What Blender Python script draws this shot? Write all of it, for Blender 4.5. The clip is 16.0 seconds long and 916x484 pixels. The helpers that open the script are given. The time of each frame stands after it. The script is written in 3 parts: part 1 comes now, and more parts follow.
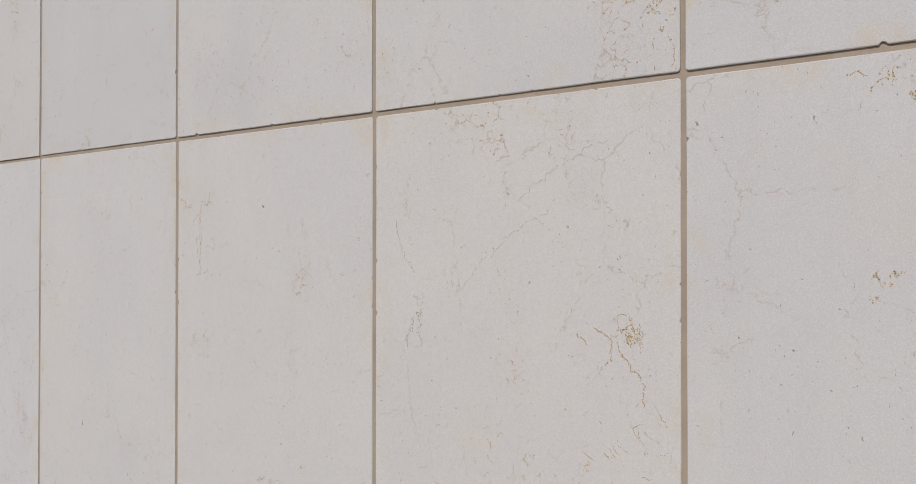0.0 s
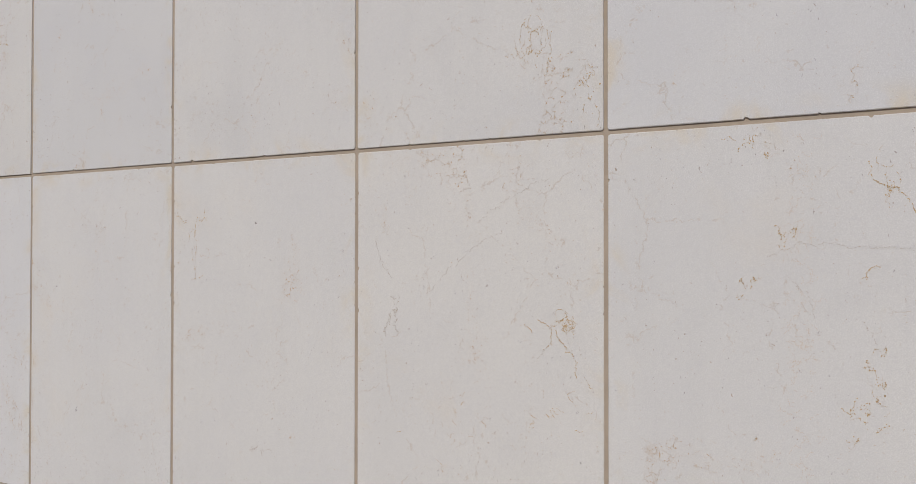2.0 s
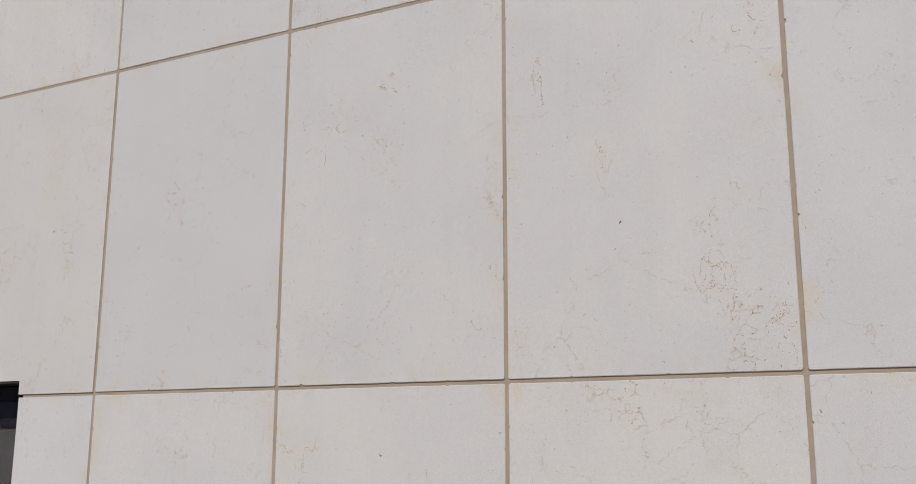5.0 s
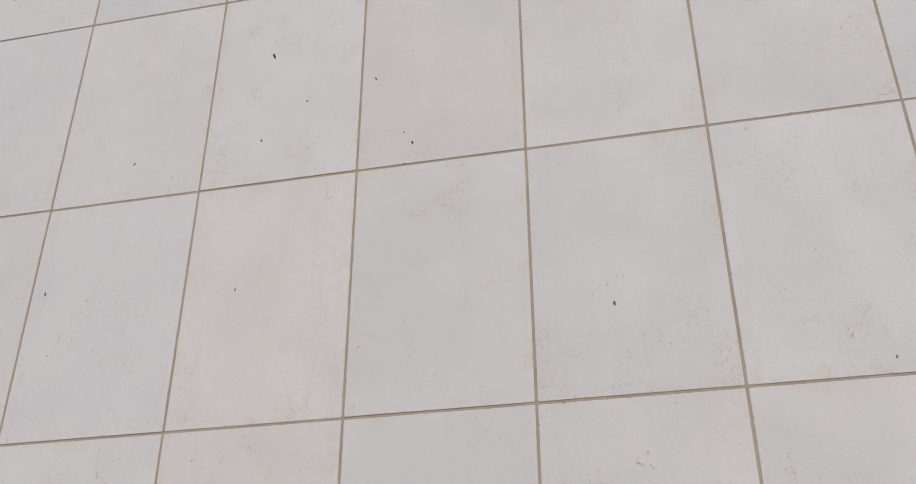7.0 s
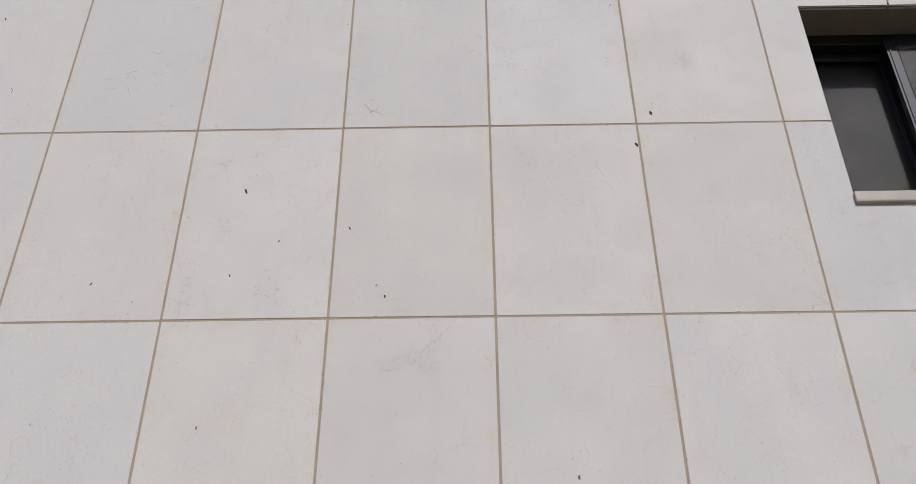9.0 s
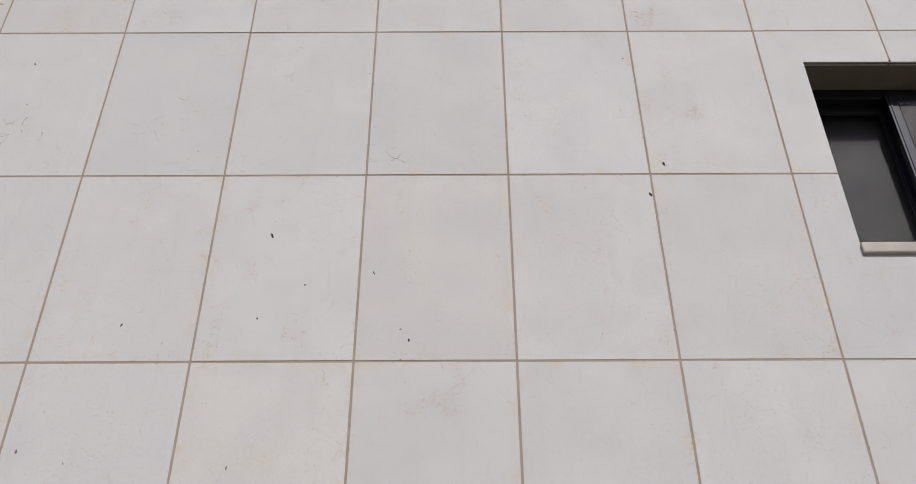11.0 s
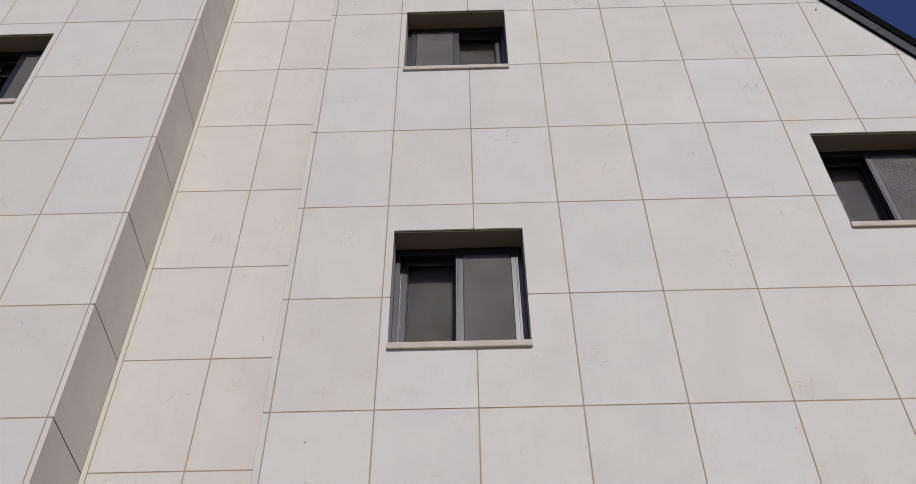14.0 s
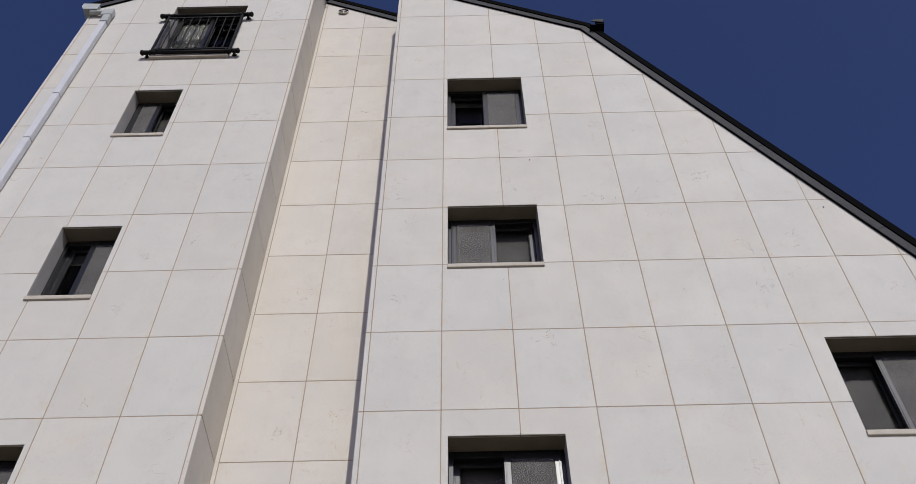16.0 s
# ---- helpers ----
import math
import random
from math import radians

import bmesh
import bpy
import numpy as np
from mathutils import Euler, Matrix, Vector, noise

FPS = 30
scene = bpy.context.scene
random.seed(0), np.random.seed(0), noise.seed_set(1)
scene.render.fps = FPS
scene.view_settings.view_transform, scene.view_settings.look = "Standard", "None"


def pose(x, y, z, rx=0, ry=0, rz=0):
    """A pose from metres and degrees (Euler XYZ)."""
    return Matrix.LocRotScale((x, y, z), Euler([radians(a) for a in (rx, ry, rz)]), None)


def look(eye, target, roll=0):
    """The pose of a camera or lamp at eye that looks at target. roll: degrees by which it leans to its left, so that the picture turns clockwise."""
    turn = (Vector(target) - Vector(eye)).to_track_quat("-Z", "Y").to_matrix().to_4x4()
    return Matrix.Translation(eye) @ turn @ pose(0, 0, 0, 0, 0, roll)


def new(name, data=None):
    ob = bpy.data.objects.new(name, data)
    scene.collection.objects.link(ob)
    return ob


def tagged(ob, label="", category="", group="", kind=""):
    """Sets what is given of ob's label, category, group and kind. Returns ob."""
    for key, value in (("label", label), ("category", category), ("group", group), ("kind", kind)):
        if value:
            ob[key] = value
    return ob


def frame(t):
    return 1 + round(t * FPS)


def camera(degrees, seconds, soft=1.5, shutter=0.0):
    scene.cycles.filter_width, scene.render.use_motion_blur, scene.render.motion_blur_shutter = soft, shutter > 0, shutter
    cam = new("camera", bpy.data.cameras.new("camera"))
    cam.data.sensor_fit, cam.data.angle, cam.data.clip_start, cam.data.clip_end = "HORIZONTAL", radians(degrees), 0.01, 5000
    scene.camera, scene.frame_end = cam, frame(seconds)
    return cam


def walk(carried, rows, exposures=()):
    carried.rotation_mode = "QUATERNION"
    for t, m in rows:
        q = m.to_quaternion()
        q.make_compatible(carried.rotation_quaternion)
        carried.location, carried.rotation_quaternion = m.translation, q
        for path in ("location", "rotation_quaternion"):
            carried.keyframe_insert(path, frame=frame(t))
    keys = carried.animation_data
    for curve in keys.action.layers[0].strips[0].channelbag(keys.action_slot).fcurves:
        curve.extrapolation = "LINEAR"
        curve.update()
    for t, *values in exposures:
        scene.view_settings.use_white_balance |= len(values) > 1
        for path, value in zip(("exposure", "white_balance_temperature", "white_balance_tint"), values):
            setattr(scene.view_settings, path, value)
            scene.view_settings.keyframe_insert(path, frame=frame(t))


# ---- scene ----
cam = camera(49.96, 16.0, soft=0.75)
EXPOSURE = -0.34
PATH = [
    (0.0, look((0.633, -1.236, 1.551), (-1.2968, 1.0605, 1.5899), 0.01)),
    (0.5, look((0.761, -1.386, 1.565), (-1.0660, 0.9935, 1.6043), -0.07)),
    (1.0, look((0.833, -1.545, 1.579), (-0.9345, 0.8784, 1.6216), -0.02)),
    (1.5, look((0.813, -1.661, 1.572), (-0.8843, 0.8126, 1.6161), -0.01)),
    (2.0, look((0.779, -1.691, 1.567), (-0.8674, 0.8166, 1.6112), 0.06)),
    (2.5, look((0.758, -1.698, 1.565), (-0.8542, 0.8316, 1.6067), 0.02)),
    (3.0, look((0.747, -1.702, 1.571), (-0.8515, 0.8360, 1.6154), 0.03)),
    (3.2, look((0.740, -1.709, 1.572), (-0.8516, 0.8329, 1.6320), 0.08)),
    (5.3, look((0.133, -1.976, 1.694), (-1.1232, 0.6463, 2.4326), -0.04)),
    (5.5, look((0.036, -2.043, 1.706), (-1.1393, 0.5872, 2.5432), -0.06)),
    (6.0, look((-0.262, -2.237, 1.729), (-1.1867, 0.3925, 2.8380), -0.06)),
    (6.5, look((-0.538, -2.497, 1.731), (-1.2759, 0.1019, 3.0352), -0.18)),
    (7.0, look((-0.809, -2.743, 1.715), (-1.3933, -0.1860, 3.1706), -0.14)),
    (7.5, look((-1.041, -2.910, 1.741), (-1.4640, -0.3960, 3.3212), -0.16)),
    (8.0, look((-1.215, -3.010, 1.762), (-1.4695, -0.5199, 3.4163), -0.11)),
    (8.5, look((-1.290, -3.023, 1.806), (-1.3940, -0.5532, 3.5057), -0.27)),
    (8.7, look((-1.286, -3.021, 1.811), (-1.3494, -0.5574, 3.5226), -0.33)),
    (10.8, look((-1.405, -3.122, 1.778), (-1.3919, -0.7184, 3.5727), -0.40)),
    (11.0, look((-1.422, -3.141, 1.776), (-1.4160, -0.7495, 3.5873), -0.31)),
    (11.5, look((-1.492, -3.344, 1.764), (-1.4950, -0.9678, 3.5961), -0.20)),
    (12.0, look((-1.665, -3.575, 1.760), (-1.6981, -1.2400, 3.6426), -0.24)),
    (12.5, look((-1.838, -3.850, 1.797), (-1.8950, -1.5640, 3.7384), -0.36)),
    (13.0, look((-1.970, -4.075, 1.854), (-2.0331, -1.8709, 3.8882), -0.25)),
    (13.5, look((-2.193, -4.296, 1.918), (-2.2358, -2.1641, 4.0289), -0.45)),
    (14.0, look((-2.426, -4.499, 1.904), (-2.4636, -2.4752, 4.1184), -0.59)),
    (14.5, look((-2.544, -4.828, 1.925), (-2.5852, -2.8786, 4.2046), -0.51)),
    (15.0, look((-2.662, -5.139, 1.940), (-2.7076, -3.2588, 4.2769), -0.33)),
    (15.5, look((-2.739, -5.395, 1.942), (-2.7718, -3.5615, 4.3159), -0.48)),
    (16.0, look((-2.786, -5.611, 1.956), (-2.8078, -3.7998, 4.3478), -0.70)),
]
walk(cam, PATH, [(0.0, EXPOSURE), (16.0, EXPOSURE)])

# ---- world, sun ----
SUN_AZ, SUN_EL = 12.9, 37.5          # degrees right of the wall's normal, above the horizon
world = bpy.data.worlds.new("sky")
scene.world = world
world.use_nodes = True
wn = world.node_tree.nodes
sky = wn.new("ShaderNodeTexSky")
sky.sky_type = "NISHITA"
sky.sun_disc = False
sky.sun_elevation = radians(SUN_EL)
sky.sun_rotation = radians(180 - SUN_AZ)
sky.altitude = 900
sky.air_density, sky.dust_density, sky.ozone_density = 0.85, 6.0, 10.0
wn["Background"].inputs["Strength"].default_value = 0.085
tone = wn.new("ShaderNodeMix")
tone.data_type, tone.blend_type = "RGBA", "MULTIPLY"
tone.inputs[0].default_value = 1.0
tone.inputs[7].default_value = (1.12, 0.95, 1.13, 1)      # a violet, very clear sky
world.node_tree.links.new(sky.outputs["Color"], tone.inputs[6])
world.node_tree.links.new(tone.outputs[2], wn["Background"].inputs["Color"])
sun = new("sun", bpy.data.lights.new("sun", "SUN"))
sun.data.energy, sun.data.angle, sun.data.color = 3.4, radians(0.53), (1.0, 0.982, 0.922)
sun_from = Vector((math.sin(radians(SUN_AZ)) * math.cos(radians(SUN_EL)), -math.cos(radians(SUN_AZ)) * math.cos(radians(SUN_EL)), math.sin(radians(SUN_EL))))
sun.matrix_world = look(sun_from * 40, (0, 0, 0))


# ---- materials ----
class Mat:
    """A small writer of node materials."""

    def __init__(self, name):
        self.m = bpy.data.materials.new(name)
        self.m.use_nodes = True
        self.t = self.m.node_tree
        self.b = self.t.nodes["Principled BSDF"]

    def put(self, socket, v):
        if isinstance(v, bpy.types.NodeSocket):
            self.t.links.new(v, socket)
        elif socket.type == "RGBA" and len(v) == 3:
            socket.default_value = (*v, 1)
        else:
            socket.default_value = v

    def node(self, kind, ins=None, out=0, **props):
        n = self.t.nodes.new("ShaderNode" + kind)
        for k, v in props.items():
            setattr(n, k, v)
        for k, v in (ins or {}).items():
            self.put(n.inputs[k], v)
        return n.outputs[out]

    def math(self, op, a, b=0.0, c=0.0, clamp=False):
        return self.node("Math", {0: a, 1: b, 2: c}, operation=op, use_clamp=clamp)

    def vec(self, op, a, b=(0, 0, 0)):
        return self.node("VectorMath", {0: a, 1: b}, operation=op)

    def noise(self, at, scale, detail=4.0, rough=0.55, distort=0.0, out="Fac"):
        n = self.t.nodes.new("ShaderNodeTexNoise")
        for k, v in {"Vector": at, "Scale": scale, "Detail": detail, "Roughness": rough, "Distortion": distort}.items():
            self.put(n.inputs[k], v)
        return n.outputs[out]

    def voronoi(self, at, scale, feature="F1", rand=1.0):
        return self.node("TexVoronoi", {"Vector": at, "Scale": scale, "Randomness": rand}, feature=feature, out="Distance")

    def span(self, v, lo, hi, a=0.0, b=1.0, smooth=True):
        return self.node("MapRange", {"Value": v, "From Min": lo, "From Max": hi, "To Min": a, "To Max": b},
                         interpolation_type="SMOOTHSTEP" if smooth else "LINEAR")

    def mix(self, f, a, b, blend="MIX"):
        n = self.t.nodes.new("ShaderNodeMix")
        n.data_type, n.blend_type = "RGBA", blend
        self.put(n.inputs[0], f)
        self.put(n.inputs[6], a)
        self.put(n.inputs[7], b)
        return n.outputs[2]

    def bump(self, h, strength, dist, normal=None):
        ins = {"Height": h, "Strength": strength, "Distance": dist}
        if normal:
            ins["Normal"] = normal
        return self.node("Bump", ins)

    def done(self, **ins):
        for k, v in ins.items():
            self.put(self.b.inputs[k.replace("_", " ")], v)
        return self.m

    def coords(self, shift=37.0):
        c = self.node("TexCoord", out="Object")
        r = self.node("ObjectInfo", out="Random")
        if not shift:
            return c, c, r
        off = self.node("CombineXYZ", {0: self.math("MULTIPLY", r, shift), 1: self.math("MULTIPLY", r, shift * 1.7), 2: self.math("MULTIPLY", r, shift * 2.3)})
        return c, self.vec("ADD", c, off), r


def limestone(name, tint):
    k = Mat(name)
    c, at, r = k.coords()
    r2 = k.math("FRACT", k.math("MULTIPLY", r, 7.31))
    r3 = k.math("FRACT", k.math("MULTIPLY", r, 23.7))
    # clouds of cool grey and warm cream
    cloud = k.noise(at, 3.2, 5, 0.55, 0.4)
    broad = k.noise(k.vec("ADD", at, (11, 3, 5)), 1.3, 3)
    saw = k.noise(k.vec("MULTIPLY", at, (9, 9, 0.8)), 2.0, 4)
    col = k.mix(k.span(cloud, 0.33, 0.70), (0.600, 0.576, 0.518), (0.574, 0.553, 0.506))
    col = k.mix(k.math("MULTIPLY", k.span(broad, 0.5, 0.72), 0.32), col, (0.535, 0.520, 0.480))
    col = k.mix(k.math("MULTIPLY", k.span(saw, 0.50, 0.75), 0.30), col, (0.539, 0.519, 0.468))
    haze = k.noise(k.vec("ADD", at, (31, 5, 12)), 4.6, 4, 0.6, 0.3)
    col = k.mix(k.math("MULTIPLY", k.span(haze, 0.53, 0.74), 0.24), col, (0.486, 0.468, 0.434))
    tone = k.math("ADD", 0.962, k.math("MULTIPLY", r2, 0.060))
    col = k.mix(1.0, col, k.node("CombineXYZ", {0: k.math("ADD", k.math("SUBTRACT", tone, 0.016), k.math("MULTIPLY", r3, 0.016)), 1: k.math("ADD", tone, k.math("MULTIPLY", r3, -0.003)), 2: k.math("ADD", k.math("ADD", tone, 0.004), k.math("MULTIPLY", r3, -0.046))}), "MULTIPLY")
    col = k.mix(1.0, col, tint, "MULTIPLY")
    # yellow iron stain that creeps in from the joints of some slabs
    sx = k.node("SeparateXYZ", {0: c}, out=0)
    sz = k.node("SeparateXYZ", {0: c}, out=2)
    ex = k.math("SUBTRACT", 0.297, k.math("ABSOLUTE", sx))
    ez = k.math("SUBTRACT", 0.449, k.math("ABSOLUTE", sz))
    edge = k.math("MINIMUM", ex, ez)
    creep = k.noise(k.vec("ADD", at, (3, 8, 1)), 6.5, 5, 0.65, 1.0)
    stain = k.math("MULTIPLY", k.span(edge, 0.06, 0.0), k.span(creep, 0.50, 0.72))
    col = k.mix(k.math("MULTIPLY", stain, 0.60), col, (0.57, 0.475, 0.305))
    blush = k.math("MULTIPLY", k.span(k.noise(k.vec("ADD", at, (21, 2, 9)), 4.0, 5, 0.65), 0.54, 0.76), k.span(r3, 0.25, 0.9))
    col = k.mix(k.math("MULTIPLY", blush, 0.44), col, (0.600, 0.530, 0.405))
    # wiggly crumbling cracks, in ragged upright patches, rusty at places
    wob = k.noise(at, 55, 3, 0.6, 0.0, "Color")
    bent = k.node("VectorMath", {0: k.vec("SUBTRACT", wob, (0.5, 0.5, 0.5)), 1: (0.030, 0.030, 0.030), 2: at}, operation="MULTIPLY_ADD")
    crack = k.voronoi(bent, 46.0, "DISTANCE_TO_EDGE")
    rag = k.noise(k.vec("MULTIPLY", k.vec("ADD", at, (5, 17, 2)), (1, 1, 0.62)), 6.0, 5, 0.70, 0.6)
    patch = k.span(rag, 0.585, 0.64)
    broken = k.span(k.noise(at, 48, 4, 0.7), 0.49, 0.54)
    rusty = k.span(k.noise(k.vec("ADD", at, (1, 4, 9)), 4.0, 4, 0.6), 0.29, 0.42)
    col = k.mix(k.math("MULTIPLY", k.span(rag, 0.56, 0.70), 0.16), col, (0.585, 0.51, 0.405))
    fiss = k.math("MULTIPLY", k.math("MULTIPLY", k.span(crack, 0.027, 0.012), patch), broken)
    col = k.mix(k.math("MULTIPLY", fiss, 0.70), col, k.mix(rusty, (0.38, 0.32, 0.245), (0.47, 0.315, 0.14)))
    # rusty nodules strung along the cracks
    node_ = k.math("MULTIPLY", k.math("MULTIPLY", k.span(crack, 0.080, 0.045), patch), k.span(k.noise(at, 190, 3, 0.6), 0.60, 0.645))
    col = k.mix(k.math("MULTIPLY", node_, 0.9), col, k.mix(rusty, (0.34, 0.26, 0.165), (0.40, 0.225, 0.06)))
    # long hair veins
    vein = k.voronoi(k.vec("ADD", bent, (2, 9, 4)), 5.3, "DISTANCE_TO_EDGE")
    gate = k.span(k.noise(k.vec("ADD", at, (13, 1, 7)), 3.4, 4), 0.49, 0.57)
    hair = k.math("MULTIPLY", k.math("MULTIPLY", k.span(vein, 0.0070, 0.0032), gate), k.span(k.noise(at, 40, 3), 0.44, 0.54))
    vein2 = k.voronoi(k.vec("ADD", bent, (6, 1, 14)), 13.0, "DISTANCE_TO_EDGE")
    gate2 = k.span(k.noise(k.vec("ADD", at, (3, 21, 17)), 5.0, 5, 0.65), 0.50, 0.60)
    hair2 = k.math("MULTIPLY", k.math("MULTIPLY", k.span(vein2, 0.014, 0.007), gate2), k.span(k.noise(at, 62, 3), 0.50, 0.57))
    hair = k.math("MAXIMUM", hair, hair2)
    col = k.mix(k.math("MULTIPLY", hair, 0.36), col, k.mix(rusty, (0.38, 0.33, 0.26), (0.42, 0.29, 0.15)))
    # little pits and dashes
    at2 = k.vec("MULTIPLY", bent, (2.1, 2.1, 0.9))
    dash = k.voronoi(at2, 84.0)
    some = k.node("TexVoronoi", {"Vector": at2, "Scale": 84.0}, out="Color")
    pick = k.node("SeparateXYZ", {0: some}, out=0)
    dens = k.math("ADD", 0.978, k.math("MULTIPLY", k.span(k.noise(k.vec("ADD", at, (7, 7, 31)), 4.2, 4, 0.6), 0.40, 0.68), -0.26))
    size = k.math("ADD", 0.09, k.math("MULTIPLY", k.node("SeparateXYZ", {0: some}, out=2), 0.13))
    pits = k.math("MULTIPLY", k.span(k.math("DIVIDE", dash, size), 1.15, 0.8), k.math("GREATER_THAN", pick, dens))
    col = k.mix(k.math("MULTIPLY", pits, 0.75), col, k.mix(k.node("SeparateXYZ", {0: some}, out=1), (0.19, 0.165, 0.145), (0.34, 0.20, 0.08)))
    # faint flecks all over
    at3 = k.vec("MULTIPLY", bent, (1.0, 1.0, 2.2))
    fl = k.math("MULTIPLY", k.span(k.voronoi(at3, 120.0), 0.22, 0.12), k.math("GREATER_THAN", k.node("SeparateXYZ", {0: k.node("TexVoronoi", {"Vector": at3, "Scale": 120.0}, out="Color")}, out=0), 0.79))
    fl = k.math("MULTIPLY", fl, k.span(k.noise(k.vec("ADD", at, (4, 40, 2)), 5.0, 4, 0.6), 0.36, 0.62, 0.25, 1.0))
    col = k.mix(k.math("MULTIPLY", fl, 0.60), col, k.mix(rusty, (0.35, 0.30, 0.24), (0.44, 0.31, 0.155)))
    # clumps of warm grey dashes
    at5 = k.vec("MULTIPLY", bent, (1.0, 1.0, 1.7))
    clump = k.span(k.noise(k.vec("ADD", at, (9, 2, 44)), 3.6, 5, 0.65), 0.42, 0.60)
    mid = k.math("MULTIPLY", k.span(k.voronoi(at5, 66.0), 0.24, 0.12), k.math("GREATER_THAN", k.node("SeparateXYZ", {0: k.node("TexVoronoi", {"Vector": at5, "Scale": 66.0}, out="Color")}, out=1), 0.73))
    col = k.mix(k.math("MULTIPLY", k.math("MULTIPLY", mid, clump), 0.48), col, k.mix(rusty, (0.36, 0.325, 0.29), (0.40, 0.30, 0.19)))
    # a few deep dark holes
    at4 = k.vec("MULTIPLY", bent, (2.0, 2.0, 1.1))
    big = k.voronoi(at4, 9.0)
    bigc = k.node("TexVoronoi", {"Vector": at4, "Scale": 9.0}, out="Color")
    deep = k.math("MULTIPLY", k.span(big, 0.065, 0.045), k.math("GREATER_THAN", k.node("SeparateXYZ", {0: bigc}, out=0), 0.95))
    col = k.mix(k.math("MULTIPLY", deep, 0.85), col, (0.10, 0.075, 0.055))
    pits = k.math("MAXIMUM", pits, deep)
    grain = k.noise(at, 480, 3, 0.75)
    mottle = k.noise(at, 90, 4, 0.7)
    col = k.mix(k.span(grain, 0.46, 0.62, 0.0, 0.28, False), col, (0.42, 0.40, 0.39))
    col = k.mix(k.span(grain, 0.46, 0.32, 0.0, 0.26, False), col, (0.78, 0.76, 0.75))
    col = k.mix(k.span(mottle, 0.50, 0.72, 0.0, 0.14), col, (0.44, 0.42, 0.405))
    low = k.math("SUBTRACT", k.math("MULTIPLY", grain, 0.05), k.math("MAXIMUM", pits, k.math("MAXIMUM", fiss, k.math("MULTIPLY", hair, 0.3))))
    nb = k.bump(low, 0.60, 0.002)
    nb = k.bump(k.noise(at, 7, 3), 0.10, 0.004, nb)
    return k.done(Base_Color=col, Roughness=k.span(cloud, 0.3, 0.7, 0.62, 0.78), Specular_IOR_Level=0.3, Normal=nb)


def plain(name, a, b, scale, rough, metal=0.0, spec=0.5, bump=0.15, dist=0.001, shift=37.0, speck=None):
    k = Mat(name)
    c, at, r = k.coords(shift)
    n1, n2 = k.noise(at, scale, 5, 0.6), k.noise(at, scale * 9, 3, 0.6)
    col = k.mix(k.span(n1, 0.3, 0.7), a, b)
    col = k.mix(k.span(n2, 0.45, 0.8, 0.0, 0.35), col, tuple(0.75 * v for v in a))
    if speck:
        col = k.mix(k.span(k.noise(at, scale * 40, 2), 0.56, 0.66), col, speck)
    ro = k.span(n1, 0.25, 0.75, rough - 0.06, rough + 0.08)
    return k.done(Base_Color=col, Roughness=ro, Metallic=metal, Specular_IOR_Level=spec, Normal=k.bump(n2, bump, dist))


def pane_glass():
    k = Mat("window glass")
    c, at, r = k.coords()
    return k.done(Base_Color=(0.90, 0.90, 0.89), Roughness=0.0, IOR=1.10, Transmission_Weight=1.0)


def coated_metal():
    """Satin anthracite coating with the faint upright lines of the extrusion."""
    k = Mat("anthracite coated aluminium")
    c, at, r = k.coords()
    line = k.noise(k.vec("MULTIPLY", at, (160, 160, 0.6)), 1.0, 3, 0.6)
    dust = k.noise(at, 9, 4, 0.6)
    col = k.mix(k.span(dust, 0.35, 0.75), (0.008, 0.0085, 0.009), (0.012, 0.0125, 0.013))
    return k.done(Base_Color=col, Roughness=k.span(line, 0.3, 0.7, 0.28, 0.33), Specular_IOR_Level=0.55, Normal=k.bump(line, 0.03, 0.0006))


def screen_cloth():
    """Dusty insect screen: grey thread with gaps, streaked by rain."""
    k = Mat("insect screen")
    c, at, r = k.coords()
    out = k.t.nodes["Material Output"]
    streak = k.noise(k.vec("MULTIPLY", at, (14, 14, 2.5)), 5.0, 4, 0.6)
    dust = k.noise(at, 4.5, 4, 0.6)
    weave = k.noise(k.vec("MULTIPLY", at, (1, 1, 0.35)), 260, 2, 0.6)
    col = k.mix(k.span(dust, 0.3, 0.7), (0.104, 0.099, 0.091), (0.134, 0.128, 0.117))
    col = k.mix(k.span(streak, 0.5, 0.8, 0.0, 0.35), col, (0.22, 0.21, 0.195))
    col = k.mix(k.span(weave, 0.45, 0.65, 0.0, 0.18), col, (0.05, 0.048, 0.045))
    k.put(k.b.inputs["Base Color"], col)
    k.put(k.b.inputs["Roughness"], 0.7)
    tr = k.t.nodes.new("ShaderNodeBsdfTransparent")
    mx = k.t.nodes.new("ShaderNodeMixShader")
    k.put(mx.inputs[0], k.span(dust, 0.3, 0.7, 0.54, 0.64))
    k.put(mx.inputs[1], tr.outputs[0])
    k.put(mx.inputs[2], k.b.outputs[0])
    k.put(out.inputs["Surface"], mx.outputs[0])
    return k.m


